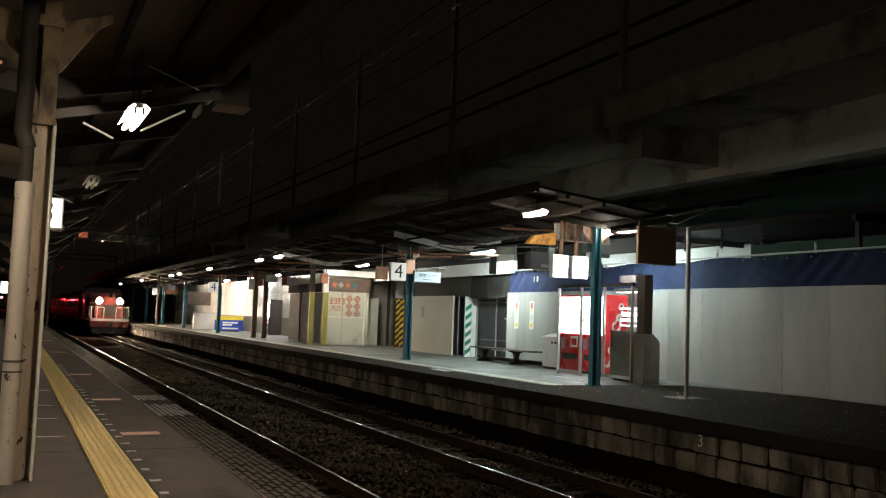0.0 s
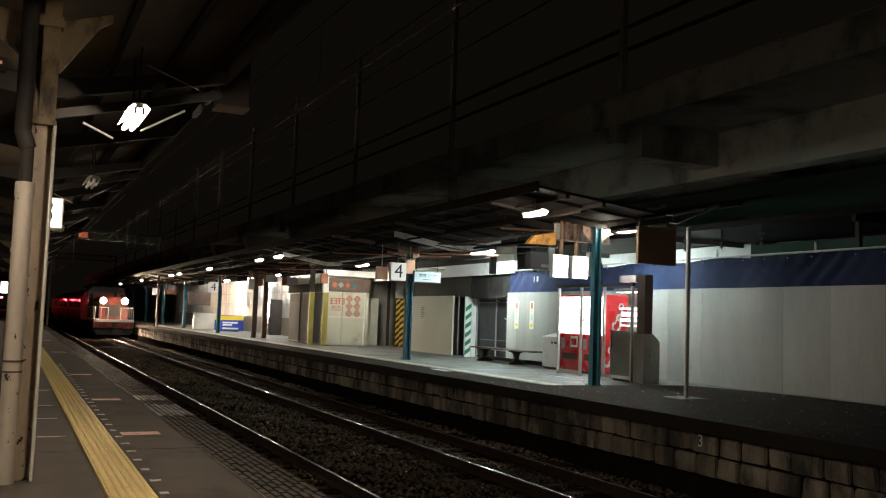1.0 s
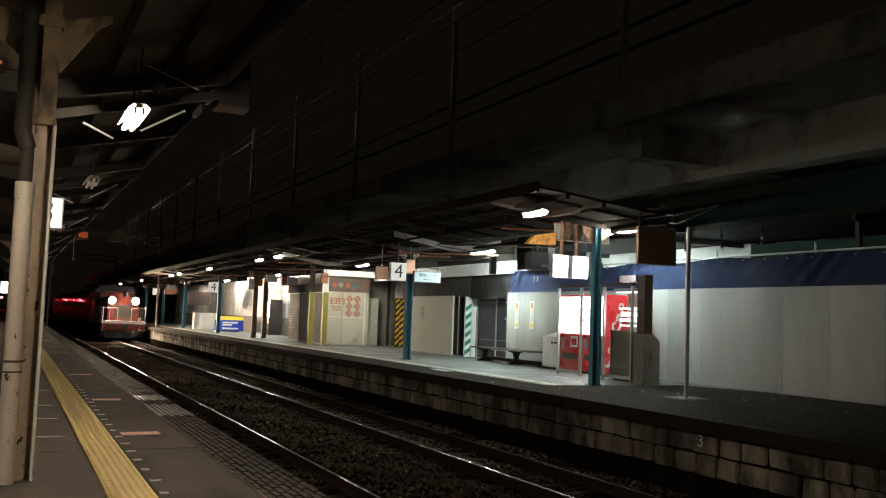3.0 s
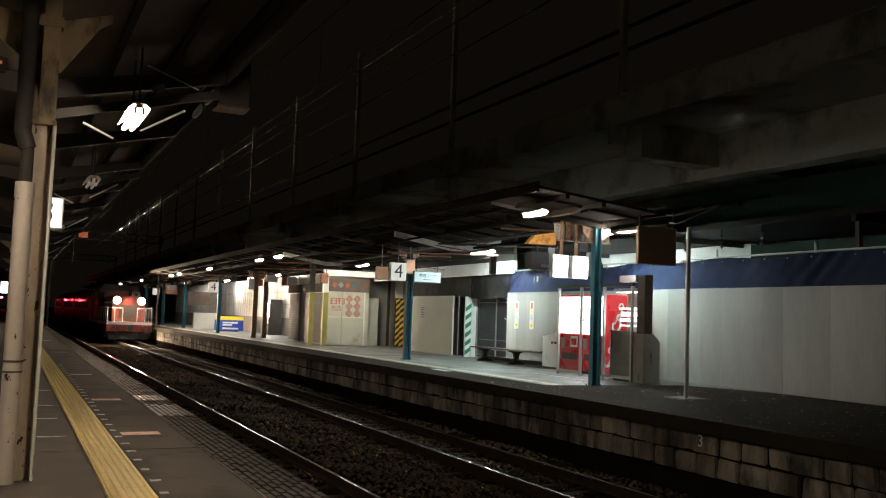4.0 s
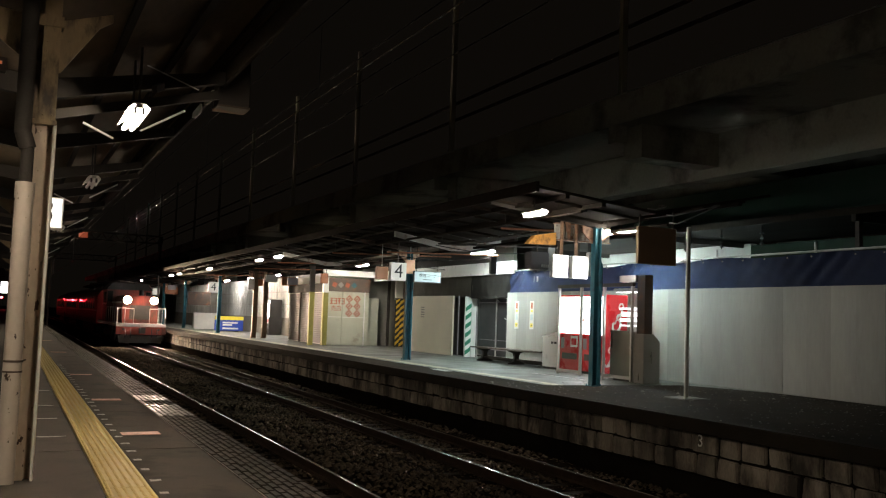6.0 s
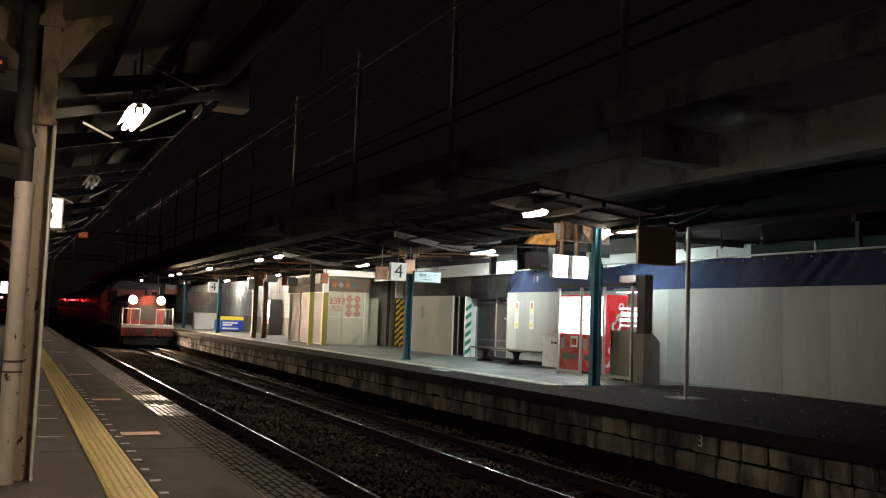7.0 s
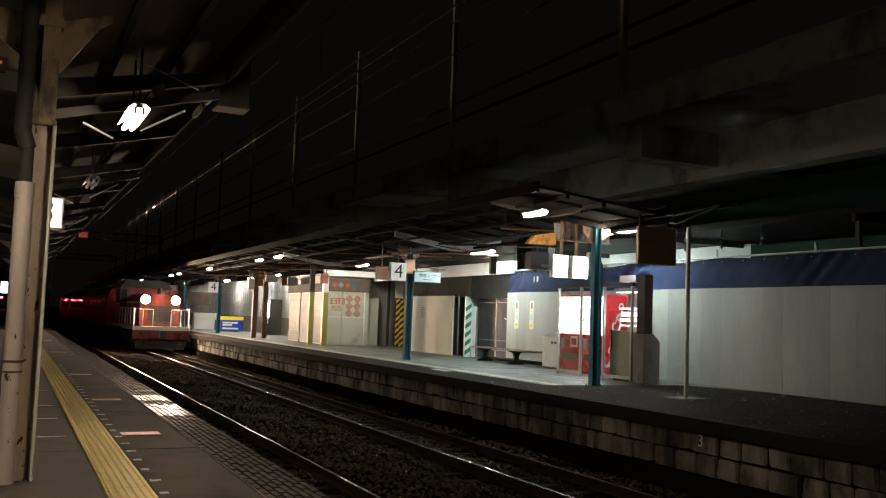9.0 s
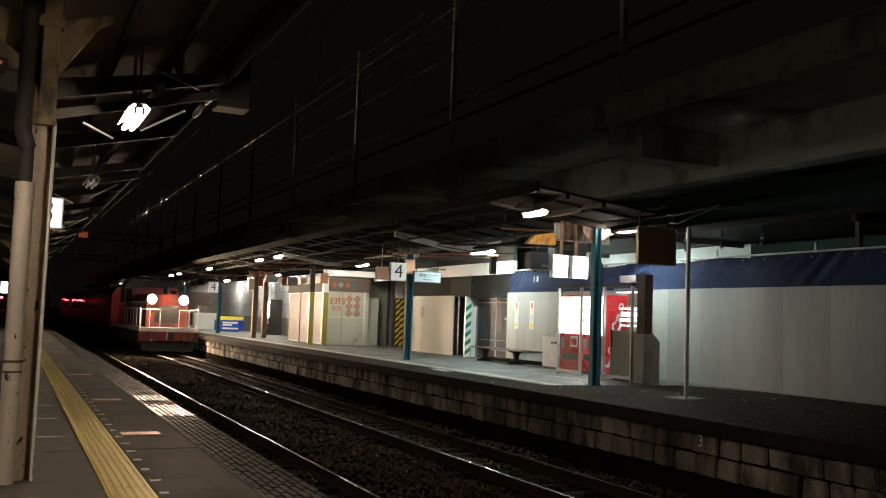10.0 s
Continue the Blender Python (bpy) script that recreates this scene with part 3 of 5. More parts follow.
# ---- far platform ----
def build_far_platform():
    body = boxpart("platform_far", (FAR_EDGE + 0.2, 22, -14, 190, BED_Z - 0.05, FAR_Z), FAR_FLOOR)
    setting(body, "far platform of stone blocks with a grey concrete floor", "platform")
    boxpart("coping", (FAR_EDGE, FAR_EDGE + 0.198, -14, 190, FAR_Z - 0.20, FAR_Z + 0.004), COPING, body, "dark worn concrete coping", bevel=0.012)
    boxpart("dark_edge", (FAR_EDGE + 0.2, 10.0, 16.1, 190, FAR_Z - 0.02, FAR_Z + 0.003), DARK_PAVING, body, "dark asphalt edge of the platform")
    # asphalt whose dark colour also stands in for missing lamp light
    boxpart("dark_paving", (FAR_EDGE + 0.2, 21.9, -14, 16.1, FAR_Z - 0.02, FAR_Z + 0.004), DARK_PAVING, body, "dark asphalt beyond the concrete floor, darkened for lack of lamp light")
    boxpart("tactile_strip", (10.16, 10.46, 16.1, 190, FAR_Z - 0.02, FAR_Z + 0.006), PALE_STRIP, body, "worn pale tactile strip")
    boxpart("white_patch", (9.70, 9.93, 20.3, 21.2, FAR_Z, FAR_Z + 0.006), WHITE_MARK, body, "small white patch")
    boxpart("white_line", (11.9, 12.0, 17.6, 19.8, FAR_Z, FAR_Z + 0.005), WHITE_MARK, body)
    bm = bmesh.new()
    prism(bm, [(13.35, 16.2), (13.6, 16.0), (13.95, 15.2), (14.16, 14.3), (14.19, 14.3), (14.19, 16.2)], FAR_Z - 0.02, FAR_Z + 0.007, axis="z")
    part("wall_strip", bm, FAR_FLOOR, body, "tapering strip of pale floor along the hoarding")
    # stone block face in two courses
    rng = random.Random(5)
    boxpart("mortar_bed", (FAR_EDGE + 0.14, FAR_EDGE + 0.2, -14, 190, BED_Z - 0.05, FAR_Z - 0.2), MORTAR_SHADE, body)
    lengths = [0.36, 0.42, 0.47, 0.53]
    shapes = {}
    for h in (0.285, 0.30):
        for ln in lengths:
            for v in range(3):
                bm = bmesh.new()
                box(bm, 0, 0.1, 0.016, ln - 0.016, 0.015, h - 0.015)
                for q in bm.verts:
                    q.co += Vector((rng.uniform(-0.016, 0.016), rng.uniform(-0.011, 0.011), rng.uniform(-0.011, 0.011)))
                shapes[h, ln, v] = mesh_of("stone_block", bm, STONE, 0.017)
    vs, fs = [], []
    z = FAR_Z - 0.20
    # near-black colour stands in for shadow at the foot of the wall
    boxpart("footing", (FAR_EDGE + 0.06, FAR_EDGE + 0.2, -14, 190, BED_Z - 0.05, FAR_Z - 0.79), MORTAR_SHADE, body, "near-black band under the stones, ground shadow put in its colour", bevel=0.02)
    for row, h in enumerate((0.285, 0.30)):
        z -= h
        y = 2.4 + 0.2 * row
        while y < 130:
            ln = rng.choice(lengths)
            x = FAR_EDGE + 0.10 + rng.uniform(-0.018, 0.02)
            if 7 < y < 60:
                o = new("stone_block", shapes[h, ln, rng.randrange(3)])
                o.parent, o.location = body, (x, y, z)
            else:
                q = len(vs)
                vs += [(x, y + 0.012, z + 0.01), (x, y + ln - 0.012, z + 0.01), (x, y + ln - 0.012, z + h - 0.01), (x, y + 0.012, z + h - 0.01)]
                vs += [(x + 0.08, b, c) for _, b, c in vs[q:q + 4]]
                fs += [tuple(q + i for i in f) for f in ((3, 2, 1, 0), (0, 1, 5, 4), (1, 2, 6, 5), (2, 3, 7, 6), (3, 0, 4, 7))]
            y += ln
    me = bpy.data.meshes.new("stone_blocks")
    me.from_pydata(vs, [], fs)
    me.materials.append(STONE)
    o = new("stone_blocks", me)
    o.parent = body
    tagged(o, kind="stuff")
    lettering("painted_numeral", "3", 0.24, Matrix.Translation((FAR_EDGE + 0.075, 10.2, -0.365)) @ FACE_TRACK, WHITE, body)


def far_column(y, kind="blue", x=POST_X):
    label = {"blue": "teal blue steel H column on the far platform", "brown": "brown steel column of the far canopy"}[kind]
    c = thing("canopy_column", (x, y, FAR_Z), label, "column", "far canopy columns")
    m = BLUE_STEEL if kind == "blue" else TIMBER
    bm = bmesh.new()
    if kind == "blue":
        box(bm, -0.08, -0.066, -0.075, 0.075, 0, 3.3)
        box(bm, 0.066, 0.08, -0.075, 0.075, 0, 3.3)
        box(bm, -0.066, 0.066, -0.007, 0.007, 0, 3.3)
    else:
        box(bm, -0.095, 0.095, -0.085, 0.085, 0, 3.3)
        box(bm, -0.105, 0.105, -0.095, 0.095, 0, 0.42)
        box(bm, -0.11, 0.11, -0.10, 0.10, 2.35, 2.75)
    part("shaft", bm, m, c, bevel=0.004)
    bm = bmesh.new()
    box(bm, -0.12, 0.12, -0.12, 0.12, 0, 0.018)
    for sx in (-0.1, 0.1):
        for sy in (-0.1, 0.1):
            tube(bm, (sx, sy, 0.018), (sx, sy, 0.045), 0.014, 6)
    part("base_plate", bm, m, c)
    bm = bmesh.new()
    tube(bm, (0.112, -0.04, 0), (0.112, -0.04, 2.5), 0.028, 16)
    tube(bm, (0.112, -0.04, 2.5), (0.112, 0.12, 2.72), 0.028, 16)
    part("drain_pipe", bm, m, c, smooth=True)
    bm = bmesh.new()
    prism(bm, [(-0.1, 2.95), (-0.12, 2.95), (-0.36, 3.18), (-0.36, 3.32), (-0.1, 3.26)], -0.02, 0.02)
    prism(bm, [(0.1, 3.0), (0.12, 3.0), (0.32, 3.16), (0.32, 3.3), (0.1, 3.26)], -0.02, 0.02)
    part("bracket", bm, SALMON, c)
    return c


def build_far_canopy():
    roof = thing("canopy_roof", (POST_X, 0, 0), "gull-wing canopy roof over the far platform, its shade put in the colour", "canopy")
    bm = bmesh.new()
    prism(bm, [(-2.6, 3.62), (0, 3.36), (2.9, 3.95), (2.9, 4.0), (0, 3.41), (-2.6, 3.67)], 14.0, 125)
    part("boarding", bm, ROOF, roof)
    boxpart("fascia", (-2.66, -2.6, 14.0, 125, 3.55, 3.74), ROOF, roof, bevel=0.005)
    for x, z in ((-2.0, 3.5), (-1.2, 3.42), (1.2, 3.54), (2.1, 3.72)):
        boxpart("purlin", (x - 0.04, x + 0.04, 14.0, 125, z - 0.02, z + 0.06), ROOF, roof)
    for k in range(23):
        y = 15.9 + k * 4.9
        bm = bmesh.new()
        prism(bm, [(-2.58, 3.52), (0, 3.22), (2.88, 3.84), (2.88, 3.94), (0, 3.35), (-2.58, 3.61)], y - 0.05, y + 0.05)
        part("rafter", bm, BROWN_STEEL if k % 3 == 2 else DARK_STEEL, roof)
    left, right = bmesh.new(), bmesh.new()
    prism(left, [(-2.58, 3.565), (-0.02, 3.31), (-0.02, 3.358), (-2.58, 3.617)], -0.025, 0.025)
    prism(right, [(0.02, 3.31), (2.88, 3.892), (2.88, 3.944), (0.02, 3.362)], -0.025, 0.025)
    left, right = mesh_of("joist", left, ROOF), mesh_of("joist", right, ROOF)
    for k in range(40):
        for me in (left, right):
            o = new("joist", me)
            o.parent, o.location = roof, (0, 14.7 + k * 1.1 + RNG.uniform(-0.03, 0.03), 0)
    bm = bmesh.new()
    for a, b in (((-0.08, 3.436), (0.19, 3.525)), ((0.37, 3.35), (1.43, 3.63)), ((0.45, 3.20), (1.50, 3.647))):
        tube(bm, (a[0], 13.93, a[1]), (b[0], 13.93, b[1]), 0.012, 8)
        for q in (a, b):
            tube(bm, (q[0], 13.93, q[1]), (q[0], 14.15, q[1] + 0.04), 0.012, 8)
    part("stay_rod", bm, GALV, roof, "thin galvanised stay rods at the canopy end")
    for y in (22.5, 33.5):
        bm = bmesh.new()
        prism(bm, [(-1.9, 3.36), (-0.2, 3.08), (0.3, 3.10), (1.3, 3.36), (1.3, 3.5), (0.2, 3.24), (-0.2, 3.22), (-1.9, 3.5)], y - 0.05, y + 0.05)
        part("pale_rafter", bm, PALE_STEEL, roof, "pale grey cranked rafter")
        for k in range(3):
            bm = bmesh.new()
            y0 = y - 4.2 + k * 1.4
            prism(bm, [(0.25, 3.40), (1.1, 3.56), (1.1, 3.575), (0.25, 3.415)], y0, y0 + 1.36)
            part("roof_sheet", bm, SHEET, roof, "pale stained ceiling sheet")
    for x, z, r in ((-1.55, 3.30, 0.03), (-1.45, 3.32, 0.02), (0.45, 3.2, 0.035), (0.55, 3.24, 0.02), (0.9, 3.3, 0.025)):
        bm = bmesh.new()
        tube(bm, (x, 14.2, z), (x, 110, z), r, 8)
        part("conduit", bm, ROOF if r > 0.02 else CABLE, roof)
    return roof


def far_fixture(x, y, z, length, cool=False, wide=False, strong=False):
    f = thing("fluorescent_lamp", (x, y, z), "lit fluorescent batten hanging under the far canopy", "lamp", "far canopy lamps")
    h = length / 2
    bm = bmesh.new()
    e = 0.022 if cool else 0.045
    prism(bm, [(-0.12, e), (-0.05, 0.09), (0.05, 0.09), (0.12, e), (0.11, e), (0.045, 0.08), (-0.045, 0.08), (-0.11, e)], -h - 0.03, h + 0.03)
    part("reflector", bm, WHITE, f)
    for s in (-0.04, 0.04):
        bm = bmesh.new()
        tube(bm, (s, -h, 0.02), (s, h, 0.02), 0.034 if wide else 0.022, 12)
        part("tube", bm, WHITE_GLOW if cool and y > 40 else STRONG_GLOW if strong else COOL_GLOW if cool else TUBE_GLOW, f, smooth=True)
    bm = bmesh.new()
    tube(bm, (0, 0, 0.085), (0, 0, 0.62 if abs(x - POST_X) > 1.8 else 0.45), 0.012, 8)
    part("hanger", bm, DARK_STEEL, f)
    return f


def build_hoarding():
    """White sheet hoarding with a navy tarpaulin above it."""
    wall = boxpart("wall_hoarding", (WALL_X + 0.05, WALL_X + 0.12, -14, 25.3, FAR_Z, 2.12), GREY_WALL)
    setting(wall, "white sheet hoarding along the back of the far platform", "wall")
    bm = bmesh.new()
    box(bm, 0, 0.045, 0.0004, 0.5996, 0, 2.155)
    pm = mesh_of("panel", bm, HOARD, 0.0015)
    for k in range(65):
        o = new("panel", pm)
        o.parent, o.location, o.rotation_euler = wall, (WALL_X + RNG.uniform(-0.002, 0.002), 25.28 - 0.6 * (k + 1), FAR_Z + 0.015), (0, 0, 0)
    # tarpaulins as softly folded sheets that overlap
    for n, (ya, yb) in enumerate(((-14, 2.0), (1.9, 12.95), (12.85, 19.1), (19.0, 25.2))):
        bm = bmesh.new()
        ny, nz = int((yb - ya) * 14), 10
        rows = []
        for j in range(nz + 1):
            row = []
            for i in range(ny + 1):
                y = ya + i * (yb - ya) / ny
                z = 2.119 + (0.64 + 0.03 * math.sin(y * 2.1) + 0.02 * noise.noise((y * 2, 0, 9))) * j / nz
                pull = math.exp(-((y - yb) ** 2) / 0.5) + math.exp(-((y - ya) ** 2) / 0.5)
                d = 0.05 * noise.noise((y * 0.9, z * 0.8, 1.0)) + 0.03 * noise.noise((y * 3.1 + z * 2.0, z * 1.5, 4.0)) + 0.022 * noise.noise((y * 7.0 - z * 6.0, z * 3.0, 7.0))
                d += 0.045 * pull * math.sin((y + z) * 14)
                row.append(bm.verts.new((WALL_X + 0.01 + 0.010 * n + d * (0.35 + 0.65 * j / nz), y, z)))
            rows.append(row)
        for j in range(nz):
            for i in range(ny):
                bm.faces.new((rows[j][i], rows[j][i + 1], rows[j + 1][i + 1], rows[j + 1][i]))
        bmesh.ops.solidify(bm, geom=bm.faces[:], thickness=0.008)
        t = part("tarpaulin", bm, TARP, None, smooth=True)
        tagged(t, "folded navy tarpaulin tied above the white hoarding", "tarpaulin", "tarpaulins")
        for k in range(int((yb - ya) / 0.62)):
            y = ya + 0.25 + k * 0.62
            if y < 7.0:
                continue
            bm = bmesh.new()
            tube(bm, (WALL_X - 0.075, y, 2.70), (WALL_X - 0.055, y, 2.70), 0.016, 10)
            part("eyelet", bm, PLASTIC_GREY, t, "small metal eyelet")
            bm = bmesh.new()
            tube(bm, (WALL_X - 0.075, y, 2.70), (WALL_X - 0.10, y + 0.03, 2.80), 0.006, 5)
            part("tie_cord", bm, CABLE, t)
        if n == 3:
            for k, w in enumerate((0.03, 0.09)):
                boxpart("print", (WALL_X - 0.075, WALL_X - 0.07, 23.55 - k * 0.22, 23.55 - k * 0.22 + w, 2.42, 2.58), WHITE, t, "white printed mark")
    bm = bmesh.new()
    tube(bm, (WALL_X - 0.09, -14, 2.79), (WALL_X - 0.09, 25.3, 2.79), 0.02, 10)
    for k in range(14):
        tube(bm, (WALL_X + 0.16, -12 + k * 2.8, 2.1), (WALL_X + 0.16, -12 + k * 2.8, 3.0), 0.024, 10)
    tagged(part("scaffold_rail", bm, GALV), "galvanised scaffold tube carrying the tarpaulin", "rail", kind="structure")
    # lit cream wall behind
    b = boxpart("wall_back", (18.0, 18.2, 18.75, 60, FAR_Z, 3.55), WHITE)
    setting(b, "cream boarded wall seen above the tarpaulin", "wall")
    # unseen tubes added behind the tarpaulin to brighten the back wall
    for yy in (21.5, 25.0):
        f = thing("hidden_wall_lamp", (17.7, yy, 2.5), "unseen bare tube added at the back wall to light it", "lamp", "wall lamps")
        bm = bmesh.new()
        tube(bm, (0, -0.6, 0), (0, 0.6, 0), 0.019, 12)
        part("tube", bm, WALL_GLOW, f, smooth=True)
        boxpart("bracket", (0.02, 0.3, -0.04, 0.04, -0.03, 0.03), WHITE, f)
    b = boxpart("wall_end", (18.0, 18.2, -14, 18.75, FAR_Z, 3.5), GREEN_NET)
    setting(b, "dark wall behind the hoarding", "wall")


def build_shed():
    """Low shed roof added behind the hoarding to keep lamp light off the viaduct."""
    # added screen that hides the piers and darkens the gap below the girder
    n = boxpart("wall_pier_screen", (18.25, 18.33, -14, 60, 3.724, 5.2), GREEN_NET)
    setting(n, "dark green screen added above the shed roof to hide the piers", "wall")
    r = boxpart("added_shed_roof", (15.0, 18.4, -14, 60, 3.58, 3.72), ROOF)
    tagged(r, "dark flat shed roof added behind the hoarding to block lamp light", "roof", kind="structure")
    for k in range(12):
        y = -12 + k * 6.2
        boxpart("post", (15.1, 15.2, y, y + 0.1, FAR_Z, 3.58), DARK_STEEL, r)
        boxpart("beam", (15.0, 18.0, y, y + 0.1, 3.44, 3.58), DARK_STEEL, r)
    for k in range(4):
        i = thing("insulator_rack", (15.3, 15.6 + k * 1.3, 3.34), "dark insulators on a short rack under the shed roof", "rack", "insulator racks")
        bm = bmesh.new()
        tube(bm, (0, 0, -0.22), (0, 0, 0.24), 0.015, 8)
        part("rod", bm, DARK_STEEL, i)
        for z in (-0.18, -0.06, 0.06):
            bm = bmesh.new()
            tube(bm, (0, 0, z), (0, 0, z + 0.05), 0.05, 10, 0.03)
            part("insulator", bm, BLACK, i)


def build_viaduct():
    v = new("viaduct")
    setting(v, "grey concrete viaduct running above the far platform, dark", "viaduct")
    bm = bmesh.new()
    prism(bm, [(13.0, 6.05), (13.0, 6.75), (13.28, 6.75), (13.28, 6.35), (21.0, 6.6), (21.0, 6.3), (13.3, 6.10)], -25, 190)
    part("edge_beam", bm, VIADUCT, v, bevel=0.0)
    for x in (16.0, 19.0):
        bm = bmesh.new()
        prism(bm, [(x, 5.05), (x, 6.2), (x + 0.6, 6.2), (x + 0.6, 5.05)], -25, 190)
        part("girder", bm, VIADUCT, v)
    for k in range(20):
        y = 7.57 + k * 10.15 - 30
        boxpart("drain_block", (12.98, 13.3, y - 0.16, y + 0.16, 5.62, 6.06), VIADUCT, v)
        boxpart("cross_beam", (13.6, 19.6, y - 0.35, y + 0.35, 5.3, 6.15), VIADUCT, v)
        boxpart("pier", (18.8, 19.8, y - 0.45, y + 0.45, BED_Z, 5.3), VIADUCT, v)
    bm = bmesh.new()
    tube(bm, (12.975, -20, 6.765), (12.975, 150, 6.765), 0.018, 8)
    part("conduit", bm, GALV, v)
    for z in (7.95, 8.52):
        boxpart("fence_rail", (13.35, 13.40, -20, 150, z, z + 0.09), BROWN_STEEL, v)
    for k in range(14):
        y = 18.1 + (k - 2) * 9.6
        m = thing("mast", (13.2, y, 6.75), "thin grey steel mast on the viaduct edge", "mast", "viaduct masts")
        bm = bmesh.new()
        bar(bm, (0, 0, 0), (0, 0, 6.0), 0.15)
        part("pole", bm, VIADUCT, m)
        boxpart("foot", (-0.16, 0.06, -0.16, 0.16, 0, 0.03), VIADUCT, m)
    for z, x in ((10.2, 13.12), (11.3, 13.12), (12.4, 13.12)):
        bm = bmesh.new()
        tube(bm, (x, -20, z), (x, 150, z), 0.028, 6)
        tagged(part("viaduct_wire", bm, CABLE), "thin wire strung above the viaduct", "wire", "wires")


# ---- kiosk and the back of the far platform ----
def build_kiosk():
    k = thing("kiosk", (12.15, 37.2, FAR_Z), "closed station kiosk with pale doors, orange lettering and shutters", "kiosk")
    boxpart("body", (0.06, 1.9, 0.05, 5.8, 0, 2.95), KIOSK, k)
    for x0, x1 in ((0.0, 0.62), (0.64, 1.62)):
        d = boxpart("door", (x0 + 0.06, x1 + 0.05, 0.0, 0.05, 0.04, 2.26), KIOSK, k, bevel=0.006)
        boxpart("rail", (x0 + 0.06, x1 + 0.05, -0.008, 0.0, 1.18, 1.21), WHITE, d)
    boxpart("side_panel", (1.72, 1.9, 0.0, 0.05, 0.04, 2.26), KIOSK, k, bevel=0.006)
    boxpart("door_post", (1.67, 1.72, -0.03, 0.05, 0, 2.3), WHITE, k)
    boxpart("sign_band", (0.05, 1.92, -0.05, 0.04, 2.28, 2.85), BROWN_STEEL, k, "dark brown sign band")
    for i, (c, x) in enumerate(((ORANGE, 0.3), (GREY_WALL, 0.58), (ORANGE, 0.88), (BLUE_STEEL, 1.18))):
        bm = bmesh.new()
        box(bm, -0.095, 0.095, -0.008, 0.0, -0.095, 0.095, pose(x, -0.052, 2.56, 0, 45 if i % 2 else 20, 0))
        part("emblem", bm, c, k)
    c = thing("tall_locker", (14.12, 37.6, FAR_Z), "tall pale green locker standing beside the kiosk", "locker")
    boxpart("body", (0.0, 0.55, 0.02, 0.5, 0.0, 2.06), KIOSK, c, bevel=0.008)
    boxpart("door", (0.03, 0.52, 0.0, 0.02, 0.06, 2.02), KIOSK, c, bevel=0.006)
    boxpart("handle", (0.44, 0.47, -0.02, 0.0, 1.0, 1.12), ALU, c)
    # lettering in plain bars, and the word for a shop
    for i in range(4):
        x = 0.14 + i * 0.17
        bm = bmesh.new()
        box(bm, x, x + 0.14, -0.012, -0.003, 1.965, 2.0)
        box(bm, x + 0.01, x + 0.14, -0.012, -0.003, 1.86, 1.895)
        if i != 2:
            box(bm, x + 0.0, x + 0.14, -0.012, -0.003, 1.74, 1.775)
        box(bm, x + (0.10 if i % 2 else 0.05), x + (0.14 if i % 2 else 0.09), -0.0125, -0.003, 1.745, 1.995)
        part("letter_bar", bm, ORANGE, k)
    lettering("lettering", "売店", 0.24, Matrix.Translation((0.42, -0.008, 1.55)) @ FACE_CAM, ORANGE, k)
    for i in range(2):
        for j in range(3):
            bm = bmesh.new()
            a, h = 0.15, 0.035
            for r in range(4):
                m = pose(1.0 + i * 0.36, -0.006, 1.98 - j * 0.31, 0, 45 + 90 * r, 0)
                box(bm, -a * 0.75, a * 0.75, -0.006, 0.004, a * 0.7 - h, a * 0.7 + 0.01, m)
            box(bm, -0.03, 0.03, -0.006, 0.004, -0.05, 0.05, pose(1.0 + i * 0.36, -0.006, 1.98 - j * 0.31, 0, 45, 0))
            part("pattern", bm, ORANGE, k)
    # shutters on the track side
    for s in range(3):
        bm = bmesh.new()
        y0 = 0.25 + s * 1.85
        rib = [(0.06, 0.05)]
        for r in range(26):
            z = 0.05 + r * 0.083
            rib += [(0.012, z), (0.012, z + 0.055), (0.026, z + 0.068), (0.026, z + 0.083)]
        prism(bm, rib + [(0.06, 0.05 + 26 * 0.083)], y0, y0 + 1.75)
        part("roller_shutter", bm, SHUTTER, k)
        boxpart("shutter_post", (-0.01, 0.07, y0 - 0.08, y0, 0, 2.35), BROWN_STEEL, k)
    boxpart("shutter_box", (-0.06, 0.07, 0.1, 5.8, 2.25, 2.62), DARK_STEEL, k)
    # white portal in front
    p = thing("kiosk_portal", (12.02, 37.0, FAR_Z), "white and olive painted portal of the kiosk front", "frame")
    boxpart("post", (-0.12, 0.10, -0.08, 0.12, 2.2, 3.1), WHITE, p)
    boxpart("post_base", (-0.12, 0.10, -0.08, 0.12, 0, 2.2), OLIVE, p, "olive painted lower post")
    boxpart("beam", (-0.12, 3.1, -0.06, 0.1, 2.93, 3.18), WHITE, p)
    q = thing("portal_post", (11.32, 36.7, FAR_Z), "dark blue and olive steel post beside the kiosk", "column", "far canopy columns")
    boxpart("post", (-0.1, 0.1, -0.08, 0.08, 2.2, 3.3), DARK_STEEL, q)
    boxpart("post_base", (-0.1, 0.1, -0.08, 0.08, 0, 2.2), OLIVE, q, "olive painted lower post")


def striped_post(name, at, w, h, ca, cb, label, pitch):
    p = thing(name, at, label, "post")
    boxpart("core", (-w / 2, w / 2, 0, 0.1, 0, h), cb, p)
    n = int(h / pitch)
    for i in range(n):
        z = 0.05 + i * pitch
        bm = bmesh.new()
        prism(bm, [(-w / 2, z), (w / 2, min(h, z + 0.16)), (w / 2, min(h, z + 0.16 + pitch * 0.5)), (-w / 2, min(h, z + pitch * 0.5))], -0.004, 0.002)
        part("stripe", bm, ca, p)
    return p


